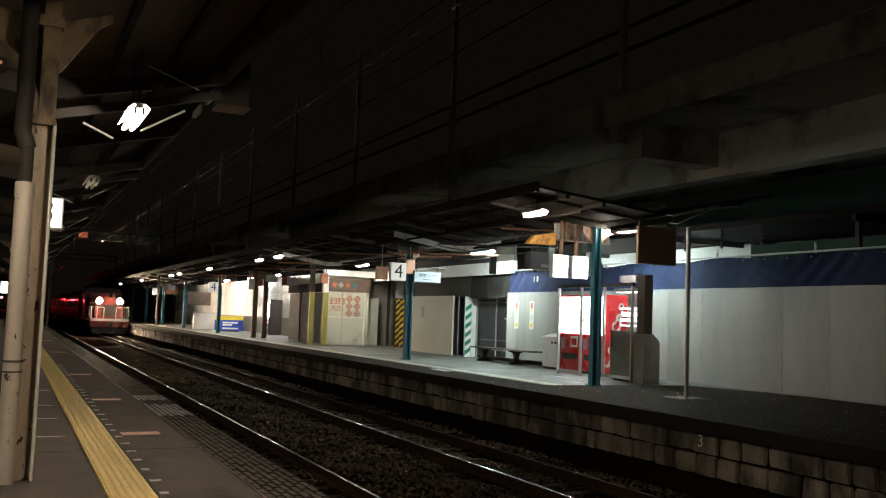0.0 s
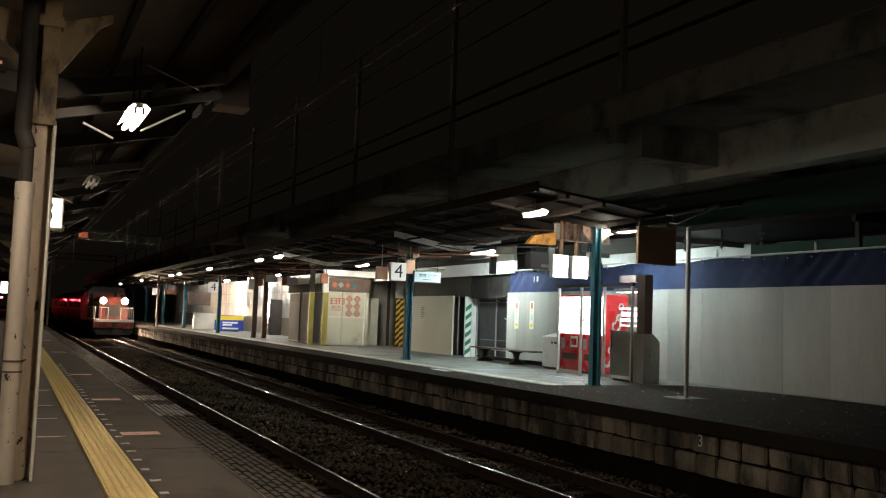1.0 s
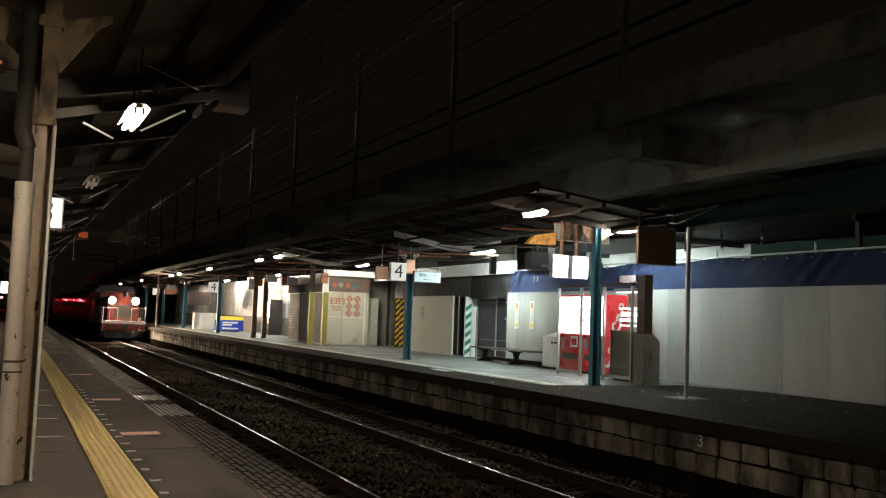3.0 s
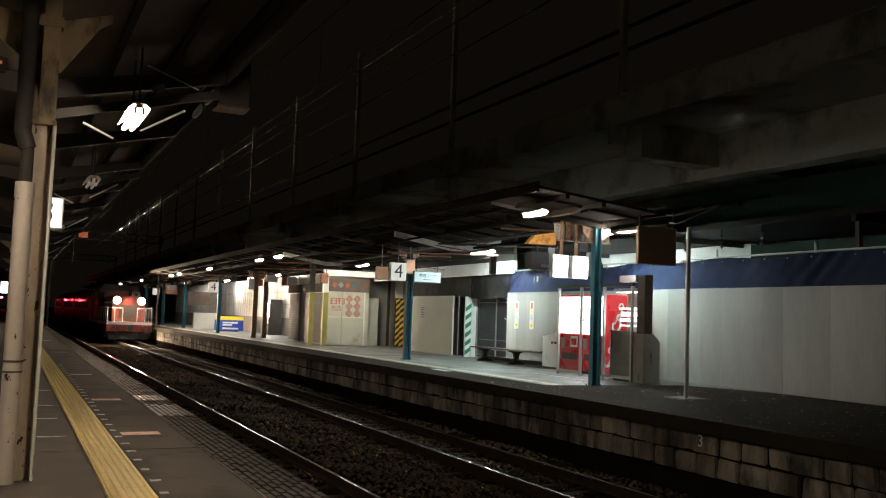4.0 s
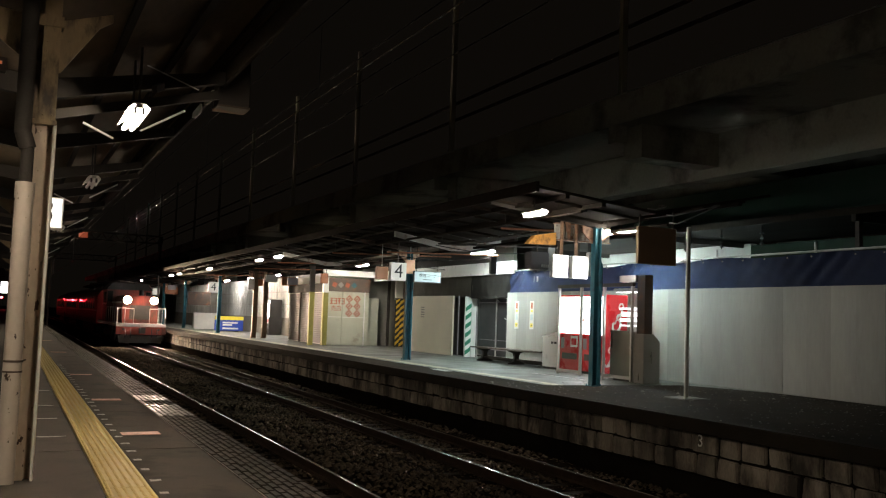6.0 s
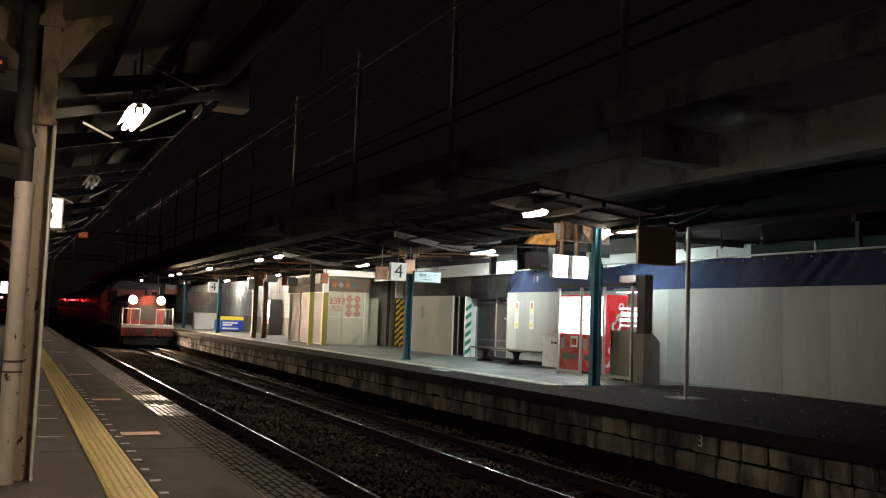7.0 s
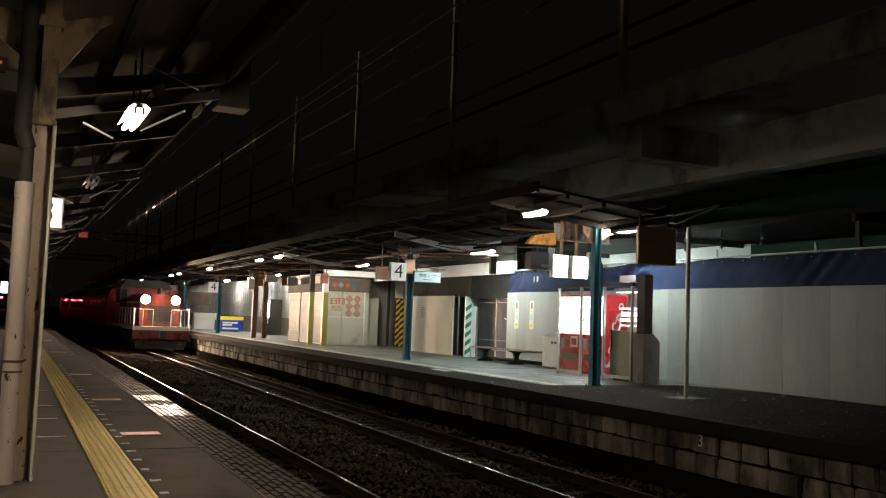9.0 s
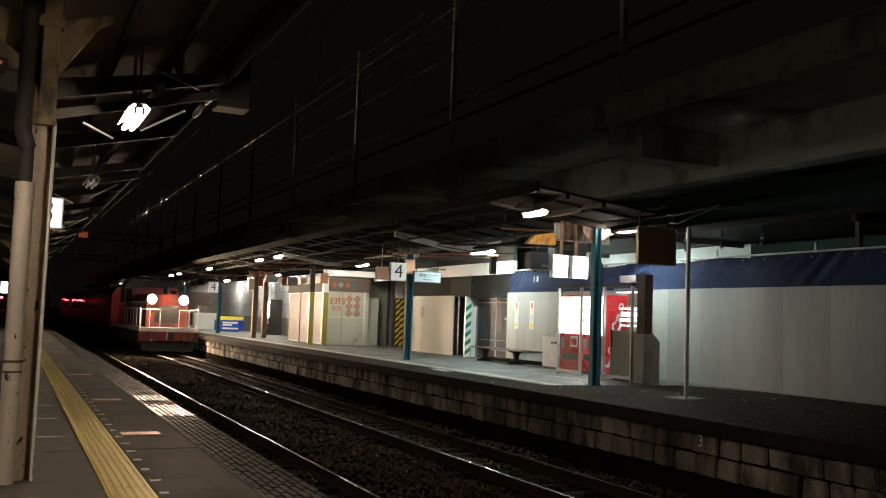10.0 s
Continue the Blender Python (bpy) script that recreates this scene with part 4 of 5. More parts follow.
def build_recess():
    """The passage and boards between the hoarding and the kiosk."""
    b = boxpart("wall_board", (WALL_X, WALL_X + 0.06, 29.2, 33.4, FAR_Z, 2.05), CREAM_WALL)
    setting(b, "cream board wall with a small faded notice", "wall")
    for j in range(5):
        boxpart("notice_bar", (WALL_X - 0.006, WALL_X, 31.65 - 0.02 * (j % 2), 31.95, 1.25 + j * 0.09, 1.29 + j * 0.09), GREY_WALL, b)
    b = boxpart("wall_upper", (WALL_X + 0.2, WALL_X + 0.3, 25.3, 33.6, 2.0, 4.2), DARK_BOARD)
    setting(b, "grey sheet covering above the passage", "wall")
    for ya, yb, zb, m, lab in ((25.25, 28.1, 1.95, TARP_DARK, "dark folded sheet hung above the netted screen"), (28.0, 33.5, 2.02, TARP_BEIGE, "dusty beige sheet hung above the cream board")):
        bm = bmesh.new()
        n, rows = int((yb - ya) * 12), []
        for k in range(9):
            rows.append([bm.verts.new((WALL_X + 0.14 + 0.03 * noise.noise((i * 0.28, k * 0.15, 3.0)) + 0.02 * noise.noise((i * 0.9 + k * 0.25, k * 0.2, 8.0)), ya + (yb - ya) * i / n, zb + (2.80 - zb) * k / 8)) for i in range(n + 1)])
        for k in range(8):
            for i in range(n):
                bm.faces.new((rows[k][i], rows[k][i + 1], rows[k + 1][i + 1], rows[k + 1][i]))
        bmesh.ops.solidify(bm, geom=bm.faces[:], thickness=0.006)
        tagged(part("hanging_sheet", bm, m, None, smooth=True), lab, "tarpaulin", "tarpaulins")
    b = boxpart("wall_recess", (15.9, 16.0, 25.0, 44, FAR_Z, 4.2), GREY_WALL)
    setting(b, "grey plaster wall of the recess beside the kiosk", "wall")
    b = boxpart("wall_recess_side", (14.06, 15.9, 38.2, 38.3, FAR_Z, 3.3), GREY_WALL)
    setting(b, "grey plaster side wall beside the kiosk", "wall")
    b = boxpart("wall_lintel", (WALL_X - 0.02, WALL_X + 0.10, 24.9, 37.0, 2.72, 3.12), WHITE)
    setting(b, "cream fascia board above the passage", "wall")
    d = thing("glazed_screen", (WALL_X + 0.40, 25.4, FAR_Z), "dark netted screen with galvanised posts beside the passage", "screen")
    boxpart("netting", (0.12, 0.14, 0.0, 2.75, 0.1, 2.0), DARK_VOID, d)
    for y in (0.02, 1.32, 2.68):
        boxpart("post", (0.0, 0.035, y, y + 0.045, 0, 2.02), GALV, d)
    for z, w in ((0.30, 0.03), (0.62, 0.02), (1.86, 0.035)):
        boxpart("rail", (0.0, 0.03, 0, 2.75, z, z + w), PLASTIC_GREY, d)
    for y, z in ((0.25, 1.45), (0.62, 1.32), (1.1, 1.9), (0.2, 1.25)):
        bm = bmesh.new()
        tube(bm, (-0.01, y, z), (-0.01, y + 0.12, z + 0.05), 0.012, 6)
        part("clip", bm, WHITE, d, "small white cable clip")
    o = boxpart("slim_post", (WALL_X + 0.06, WALL_X + 0.09, 28.86, 28.90, FAR_Z, 2.05), PLASTIC_GREY)
    tagged(o, "slim grey post beside the cream board", "post")
    o = boxpart("wall_passage", (WALL_X + 0.55, WALL_X + 0.62, 28.4, 33.4, FAR_Z, 2.1), DARK_BOARD)
    setting(o, "dark sheet behind the passage", "wall")
    striped_post("striped_board", (WALL_X + 0.20, 28.35, FAR_Z), 0.22, 2.08, GREEN, WHITE, "green and white striped warning board", 0.3)
    boxpart("board_edge", (WALL_X + 0.315, WALL_X + 0.48, 28.3, 28.44, FAR_Z, 2.06), WHITE, None)
    tagged(bpy.data.objects["board_edge"], "narrow white board beside the striped one", "board")
    h = striped_post("hazard_post", (15.27, 36.85, FAR_Z), 0.19, 2.1, HAZ_YELLOW, BLACK, "yellow and black hazard striped post sleeve", 0.26)
    bm = bmesh.new()
    box(bm, 0.095, 0.285, 0, 0.1, 0, 2.1)
    part("core", bm, BLACK, h)
    for i in range(8):
        bm = bmesh.new()
        z = 0.0 + i * 0.26
        prism(bm, [(0.097, z), (0.283, min(2.1, z + 0.13)), (0.283, min(2.1, z + 0.26)), (0.097, z + 0.13)], -0.004, 0.002)
        part("stripe", bm, HAZ_YELLOW, h)
    boxpart("square_post", (15.2, 15.54, 36.95, 37.1, 1.97, 3.2), DIRTY_WHITE, None)
    tagged(bpy.data.objects["square_post"], "white painted square post above the hazard sleeve", "post")
    # posters on the hoarding
    for y in (24.65, 23.75):
        p = thing("poster", (WALL_X - 0.014, y, 1.0), "small faded poster with yellow and red shapes on the hoarding", "poster", "posters")
        boxpart("sheet", (0, 0.004, -0.12, 0.12, 0.0, 0.85), DIRTY_WHITE, p)
        for z0, z1, c, w in ((0.6, 0.82, ORANGE, 0.07), (0.5, 0.6, SIGN_YELLOW, 0.08), (0.25, 0.47, SOFT_SIGN, 0.09), (0.04, 0.2, SIGN_YELLOW, 0.1), (0.08, 0.15, BLACK, 0.04)):
            boxpart("print", (-0.003 - 0.001 * (w < 0.05), 0.001, -w * 0.7, w * 0.7, z0 + 0.02, z1 - 0.02), c, p)


def build_bench():
    b = thing("bench", (13.75, 23.1, FAR_Z), "long dark bench with cast iron legs before the hoarding", "bench")
    for x in (-0.18, 0.0, 0.18):
        boxpart("slat", (x - 0.08, x + 0.08, -0.4, 3.3, 0.40, 0.44), BENCH, b, bevel=0.006)
    for y in (0.75, 2.75):
        bm = bmesh.new()
        prism(bm, [(-0.26, 0), (0.26, 0), (0.26, 0.04), (0.10, 0.09), (0.06, 0.22), (0.10, 0.34), (0.25, 0.37), (0.25, 0.40), (-0.25, 0.40), (-0.25, 0.37), (-0.10, 0.34), (-0.06, 0.22), (-0.10, 0.09), (-0.26, 0.04)], y - 0.05, y + 0.05)
        part("leg", bm, DARK_STEEL, b, bevel=0.005)
    bm = bmesh.new()
    tube(bm, (0, 0.2, 0.14), (0, 3.2, 0.14), 0.025, 10)
    part("stretcher", bm, DARK_STEEL, b)
    boxpart("rear_rail", (0.25, 0.33, -0.4, 3.3, 0.03, 0.14), DARK_STEEL, b)


def build_bin():
    b = thing("waste_bin", (13.92, 21.75, FAR_Z), "white steel bin with a sloping lid beside the vending machines", "bin")
    bm = bmesh.new()
    prism(bm, [(-0.3, 0.06), (0.25, 0.06), (0.25, 1.0), (-0.3, 0.86)], -0.42, 0.42)
    part("body", bm, WHITE, b, bevel=0.012)
    boxpart("base", (-0.26, 0.22, -0.38, 0.38, 0, 0.06), BLACK, b)
    bm = bmesh.new()
    prism(bm, [(-0.32, 0.862), (0.26, 1.01), (0.26, 1.04), (-0.32, 0.885)], -0.44, 0.44)
    part("lid", bm, WHITE, b, bevel=0.004)
    for y in (-0.10, -0.26):
        boxpart("slot", (-0.306, -0.29, y - 0.055, y + 0.055, 0.70, 0.76), BLACK, b)
    bm = bmesh.new()
    box(bm, -0.06, 0.06, -0.12, 0.12, 0.0, 0.008, pose(-0.02, 0.05, 0.956, 0, -15, 0))
    part("lid_opening", bm, BLACK, b)


def vending_machine(y, swirl, shell=None, label="red drinks vending machine with a bright lit front"):
    shell_paint = shell or RED
    v = thing("vending_machine", (13.45, y, FAR_Z), label, "vending machine", "vending machines")
    boxpart("body", (0.03, 0.74, 0, 1.02, 0.06, 2.03), shell_paint, v, bevel=0.012)
    boxpart("plinth", (0.06, 0.7, 0.03, 0.99, 0, 0.06), BLACK, v)
    display = boxpart("display", (0.008, 0.04, 0.06, 0.96, 1.02, 1.97), LIT_PANEL, v, "bright lit display window")
    for i in range(3):
        boxpart("shelf", (0.0, 0.012, 0.08, 0.94, 1.28 + i * 0.24, 1.30 + i * 0.24), WHITE, display)
        for c in range(8):
            bm = bmesh.new()
            tube(bm, (0.0, 0.14 + c * 0.104, 1.31 + i * 0.24), (0.0, 0.14 + c * 0.104, 1.44 + i * 0.24), 0.028, 8)
            part("can", bm, (WHITE, DIRTY_WHITE, WHITE, DIRTY_WHITE, WHITE, SALMON)[(c * 5 + i * 2) % 6], display)
    lower = boxpart("lower_door", (0.0, 0.03, 0.03, 0.99, 0.1, 0.98), shell_paint, v, bevel=0.006)
    boxpart("slot", (-0.006, 0.004, 0.12, 0.82, 0.34, 0.50), BLACK, lower, "dark delivery flap")
    boxpart("coin_plate", (-0.006, 0.004, 0.72, 0.88, 0.62, 0.9), PLASTIC_GREY, lower)
    boxpart("badge", (-0.006, 0.002, 0.1, 0.42, 0.66, 0.95), WHITE, v, "white and red badge")
    boxpart("badge_mark", (-0.009, 0.0, 0.14, 0.38, 0.72, 0.89), RED, v)
    if swirl:
        bm = bmesh.new()
        def stroke(points, w):
            for (xa, za), (xb, zb) in zip(points, points[1:]):
                n = math.hypot(xb - xa, zb - za)
                ox, oz = -(zb - za) / n * w / 2, (xb - xa) / n * w / 2
                prism(bm, [(xa + ox, za + oz), (xa - ox, za - oz), (xb - ox, zb - oz), (xb + ox, zb + oz)], -0.006, -0.001)
        def loop(u, size, a0, a1, w):
            """One slanting round stroke, u of the way up the band."""
            cx, cz = 0.14 + 0.40 * u, 0.30 + 1.50 * u
            turns = [radians(a0 + (a1 - a0) * k / 10) for k in range(11)]
            stroke([(cx - size * math.sin(a) * 0.75 + size * 0.2 * math.cos(a), cz + size * math.cos(a) * 0.9) for a in turns], w)
        for u, size, a0, a1, w in ((0.06, 0.17, 70, 330, 0.060), (0.23, 0.085, 0, 360, 0.040), (0.36, 0.085, 40, 320, 0.040), (0.49, 0.085, 0, 360, 0.040),
                                   (0.64, 0.16, 60, 330, 0.060), (0.78, 0.08, 0, 360, 0.040), (0.96, 0.085, 0, 360, 0.040)):
            loop(u, size, a0, a1, w)
        stroke([(0.34 + 0.25 * k / 8, 1.30 + 0.42 * k / 8 + 0.03 * math.sin(k * 0.8)) for k in range(9)], 0.035)
        stroke([(0.10 + 0.30 * k / 8 + 0.03 * math.sin(k * 0.8), 0.22 + 0.55 * k / 8) for k in range(9)], 0.030)
        part("swirl", bm, WHITE, v, "white swirling ribbon on the red side")
    return v


def build_shelter():
    s = thing("glass_shelter", (12.8, 17.0, FAR_Z), "aluminium framed glass screen before the vending machines", "screen")
    ys = (0.0, 1.08, 2.05, 3.06)
    for y in ys:
        boxpart("post", (-0.03, 0.03, y - 0.03, y + 0.03, 0, 2.2), ALU, s, bevel=0.004)
    for y0, y1 in zip(ys, ys[1:]):
        if y0 == 1.08:
            continue
        boxpart("sill", (-0.025, 0.025, y0 + 0.03, y1 - 0.03, 0.05, 0.12), ALU, s)
        p = boxpart("pane", (-0.004, 0.004, y0 + 0.03, y1 - 0.03, 0.12, 2.14), PANE, s)
        p.visible_shadow = False
    boxpart("header", (-0.04, 0.04, -0.05, 3.1, 2.17, 2.25), DARK_STEEL, s)
    # stainless smoke extractor counter
    c = thing("smoke_extractor", (12.79, 16.55, FAR_Z), "brushed stainless smoking counter with a tall hood column", "smoke extractor")
    bm = bmesh.new()
    prism(bm, [(0.0, 0.0), (0.45, 0.0), (0.45, 0.93), (0.27, 1.10), (0.0, 1.10)], 0.0, 0.36)
    part("end_unit", bm, STAINLESS, c, bevel=0.008)
    boxpart("counter", (0.06, 0.46, 0.37, 1.34, 0.04, 1.12), STAINLESS, c, bevel=0.008)
    boxpart("counter_top", (0.055, 0.5, 0.37, 1.36, 1.12, 1.15), STAINLESS, c, bevel=0.006)
    boxpart("column", (0.04, 0.26, 0.04, 0.32, 1.10, 2.42), BROWN_STEEL, c, "brown painted hood column", bevel=0.006)
    hood = boxpart("hood", (0.055, 0.5, 0.33, 1.25, 2.05, 2.13), STAINLESS, c, bevel=0.006)
    boxpart("hood_light", (0.10, 0.30, 0.4, 1.2, 2.035, 2.048), LIT_SIGN, hood)
    boxpart("control_box", (0.0, 0.30, 0.33, 0.95, 2.27, 2.42), STAINLESS, c, bevel=0.008)
    # reflections of the vending front, built as strips that glow themselves
    for z, h in ((1.26, 0.03), (1.36, 0.08), (1.49, 0.10), (1.64, 0.05)):
        y = 0.40
        while y < 1.26:
            w = RNG.uniform(0.3, 0.7)
            boxpart("reflection_strip", (0.30, 0.42, y, min(1.3, y + w), z + RNG.uniform(-0.01, 0.01), z + h), REFLECTION_GLOW, c, "glowing strip standing in for a reflection")
            y += w + RNG.uniform(0.015, 0.05)
    boxpart("back_panel", (0.47, 0.49, 0.37, 1.25, 1.13, 2.05), STAINLESS, c)
    boxpart("foot", (0.06, 0.42, 0.4, 1.2, 0, 0.04), BLACK, c)


def build_far_signs():
    number_sign("platform_number_sign", "4", (10.42, 25.2, 2.57), 0.5, 0.54, NUMBER_SIGN, "platform number signs")
    s = thing("smoking_sign", (11.415, 25.3, 2.465), "hanging white smoking corner sign with black lettering", "sign")
    boxpart("casing", (-0.45, 0.45, 0, 0.10, -0.17, 0.17), BLACK, s, bevel=0.004)
    boxpart("face", (-0.43, 0.43, -0.006, 0.002, -0.15, 0.15), SOFT_SIGN, s)
    lettering("lettering", "喫煙コーナー", 0.118, Matrix.Translation((0.07, -0.01, 0.035)) @ FACE_CAM, BLACK, s)
    boxpart("small_print", (-0.15, 0.15, -0.009, 0.0, -0.09, -0.072), BLACK, s)
    bm = bmesh.new()
    for x in (-0.35, 0.35):
        tube(bm, (x, 0.05, 0.17), (x, 0.05, 0.97), 0.010, 8)
    tube(bm, (-0.2, 0.05, 0.30), (0.62, 0.05, 0.26), 0.016, 8)
    part("hanger", bm, DARK_STEEL, s)
    for x, w, h, z in ((10.02, 0.36, 0.38, 2.52), (10.94, 0.28, 0.42, 2.76)):
        p = thing("sign_box", (x, 25.5, z), "salmon pink back of a hanging sign box", "sign", "sign boxes")
        boxpart("casing", (-w / 2, w / 2, 0, 0.12, -h / 2, h / 2), mat("salmon sign back", (0.72, 0.38, 0.25), 0.5, vary=0.1), p, bevel=0.006)
        bm = bmesh.new()
        tube(bm, (0, 0.06, h / 2), (0, 0.06, 3.38 + 0.1 * abs(x - POST_X) - z), 0.012, 8)
        part("hanger", bm, GALV, p)
    # lit boards by the first column
    for x, w in ((11.49, 0.42), (12.03, 0.42)):
        p = thing("lit_sign", (x, 18.0, 2.53), "hanging sign box with a blank glaring white face", "sign", "lit signs")
        boxpart("casing", (-w / 2, w / 2, 0, 0.14, -0.26, 0.27), WHITE, p, bevel=0.006)
        boxpart("face", (-w / 2 + 0.01, w / 2 - 0.01, -0.006, 0.002, -0.25, 0.26), LIT_SIGN, p)
        bm = bmesh.new()
        bar(bm, (0, 0.07, 0.27), (0, 0.07, 0.85), 0.05)
        part("hanger", bm, BROWN_STEEL, p)
    p = thing("platform_clock", (10.94, 18.0, 2.63), "dark grey hanging display clock with pale digits", "clock")
    boxpart("casing", (-0.24, 0.24, 0, 0.3, -0.2, 0.2), PLASTIC_GREY, p, bevel=0.02)
    boxpart("panel", (0.25, 0.40, 0.02, 0.08, -0.2, 0.32), WHITE, p)
    for i in range(4):
        boxpart("digit", (0.03 + 0.055 * i, 0.07 + 0.055 * i, -0.004, 0.002, -0.15, -0.08), WHITE, p)
    bm = bmesh.new()
    tube(bm, (0, 0.15, 0.2), (0, 0.15, 0.85), 0.02, 8)
    part("hanger", bm, BROWN_STEEL, p)
    g = thing("orange_gusset", (9.61, 16.1, 2.85), "weathered orange steel cantilever box under the canopy", "bracket")
    bm = bmesh.new()
    prism(bm, [(-0.18, -0.045), (0.0, 0.14), (0.49, 0.23), (0.49, -0.035)], -0.09, 0.09)
    part("plate", bm, ORANGE_BOX, g, bevel=0.006)
    g = thing("lattice_girder", (10.11, 16.1, 2.93), "pale riveted girder across the canopy by the first column", "girder")
    boxpart("web", (0, 1.36, -0.02, 0.02, 0.02, 0.34), PALE_STEEL, g)
    for z in (0.0, 0.34):
        boxpart("flange", (0, 1.36, -0.07, 0.07, z, z + 0.02), SALMON, g)
    for x in (0.24, 0.56, 0.88):
        boxpart("stiffener", (x, x + 0.02, -0.065, -0.02, 0.02, 0.34), PALE_STEEL, g)
    bm = bmesh.new()
    for k in range(13):
        for z in (0.06, 0.30):
            bmesh.ops.create_icosphere(bm, subdivisions=1, radius=0.014, matrix=Matrix.Translation((0.04 + k * 0.1, -0.024, z)))
    for k in range(4):
        for x in (0.60, 0.66):
            bmesh.ops.create_icosphere(bm, subdivisions=1, radius=0.014, matrix=Matrix.Translation((x, -0.024, 0.1 + 0.05 * k)))
    part("rivets", bm, BROWN_STEEL, g)
    for x in (0.09, 0.44):
        boxpart("hanger_post", (x, x + 0.05, -0.13, -0.07, -0.30, 0.40), SALMON, g, "rusty salmon hanger post", bevel=0.004)
    bm = bmesh.new()
    prism(bm, [(0.17, 0.52), (0.33, 0.52), (0.33, 0.10), (0.28, 0.03)], -0.10, -0.07)
    part("pointed_bracket", bm, SALMON, g, "rusty pointed steel bracket")
    # board hanging beside the free-standing pole
    p = thing("notice_board", (11.30, 14.25, 2.78), "brown back of a large hanging board", "board")
    boxpart("board", (-0.46, 0.46, 0, 0.08, -0.36, 0.36), mat("brown board back", (0.30, 0.19, 0.11), 0.6, vary=0.25, scale=2), p, bevel=0.008)
    bm = bmesh.new()
    for x in (-0.4, 0.4):
        bar(bm, (x, 0.04, 0.36), (x, 0.04, 0.72), 0.03)
    part("hanger", bm, DARK_STEEL, p)
    p = thing("steel_pole", (11.1, 13.12, FAR_Z), "slim grey steel pole on a concrete pad", "pole")
    bm = bmesh.new()
    tube(bm, (0, 0, 0.02), (0, 0, 3.1), 0.04, 20)
    part("shaft", bm, GALV, p, smooth=True)
    boxpart("pad", (-0.3, 0.3, -0.3, 0.3, 0, 0.02), CONCRETE, p, bevel=0.006)


def build_chips():
    """Small pale chips and grit lying on the dark paving and along the coping."""
    rng = np.random.default_rng(21)
    vs, fs = [], []
    for _ in range(900):
        x, y = rng.uniform(9.0, 14.1), rng.uniform(8.0, 17.0)
        r, a = rng.uniform(0.006, 0.028) * (1 + (rng.random() < 0.06)), rng.uniform(0, 6.3)
        k = len(vs)
        for q in range(4):
            vs.append((x + r * math.cos(a + q * 1.57) * rng.uniform(0.6, 1.2), y + r * math.sin(a + q * 1.57) * rng.uniform(0.6, 1.2), FAR_Z + 0.003))
        vs.append((x, y, FAR_Z + 0.005 + r * 0.4))
        fs += [(k, k + 1, k + 4), (k + 1, k + 2, k + 4), (k + 2, k + 3, k + 4), (k + 3, k, k + 4)]
    me = bpy.data.meshes.new("chips")
    me.from_pydata(vs, [], fs)
    me.materials.append(mat("pale chip", (0.10, 0.09, 0.075), 0.9, island=0.7, bump=0))
    tagged(new("chips", me), "small pale chips and grit on the dark paving", "grit", kind="stuff")


def build_far_clutter():
    """Small boxes, boards and pipes hung under the far canopy."""
    rng = random.Random(11)
    rust = mat("rusty orange timber", (0.30, 0.12, 0.06), 0.7, vary=0.3, scale=4, bump=0.2)
    for x, y, z, w, h, m, name, lab in (
            (11.75, 36.4, 2.72, 0.30, 0.42, rust, "hanging_board", "rusty orange board hung under the canopy"),
            (11.0, 38.5, 2.6, 0.45, 0.3, PLASTIC_GREY, "junction_box", "grey junction box under the canopy"),
            (10.6, 40.5, 2.75, 0.5, 0.32, GALV, "junction_box", "galvanised junction box under the canopy"),
            (11.7, 41.5, 2.7, 0.7, 0.4, rust, "hanging_board", "rusty orange board hung under the canopy"),
            (10.3, 43.0, 2.55, 0.28, 0.55, WHITE, "lit_sign", "small white hanging sign"),
            (11.6, 47.0, 2.75, 0.5, 0.35, rust, "hanging_board", "rusty orange board hung under the canopy"),
            (12.6, 43.4, 2.2, 0.5, 0.45, DIRTY_WHITE, "notice_board", "white notice board with red bars"),
            (12.98, 24.0, 2.86, 0.19, 0.5, BLACK, "hanging_board", "narrow dark board hung beside a lamp"),
            (12.25, 17.9, 2.62, 0.10, 0.56, GALV, "hanging_board", "narrow pale green board beside the lit signs"),
            (9.3, 60.0, 2.6, 0.5, 0.3, PLASTIC_GREY, "junction_box", "grey junction box under the canopy"),
            (10.2, 66.0, 2.5, 0.9, 0.5, rust, "hanging_board", "rusty orange board hung under the canopy"),
            (10.0, 72.0, 2.5, 0.5, 0.5, NUMBER_SIGN, "hanging_board", "pale square sign under the canopy")):
        o = thing(name, (x, y, z), lab, "sign" if "sign" in lab else "box" if "box" in name else "board", "things hung under the far canopy")
        boxpart("body", (-w / 2, w / 2, 0, 0.12, -h / 2, h / 2), m, o, bevel=0.008)
        top = 3.36 + (0.2 * (x - POST_X) if x > POST_X else 0.1 * (POST_X - x)) - z
        for q in (-w * 0.3, w * 0.3):
            bm = bmesh.new()
            tube(bm, (q, 0.06, h / 2), (q, 0.06, top), 0.012, 8)
            part("hanger", bm, DARK_STEEL, o)
        if name == "notice_board":
            for k in range(3):
                boxpart("print", (-0.18, 0.18, -0.004, 0.002, -0.14 + k * 0.12, -0.09 + k * 0.12), RED, o)
    # cross pipes and drooping cables
    for y in (17.2, 20.5, 24.2, 27.5, 30.6, 34.2, 38.0, 42.0, 50.0):
        x0, x1 = 9.0 + rng.uniform(0, 1), 12.6 + rng.uniform(0, 0.8)
        z = 3.12 + rng.uniform(-0.08, 0.1)
        o = thing("cross_pipe", (0, y, z), "rusty pipe and drooping cable under the canopy", "pipe", "cross pipes")
        bm = bmesh.new()
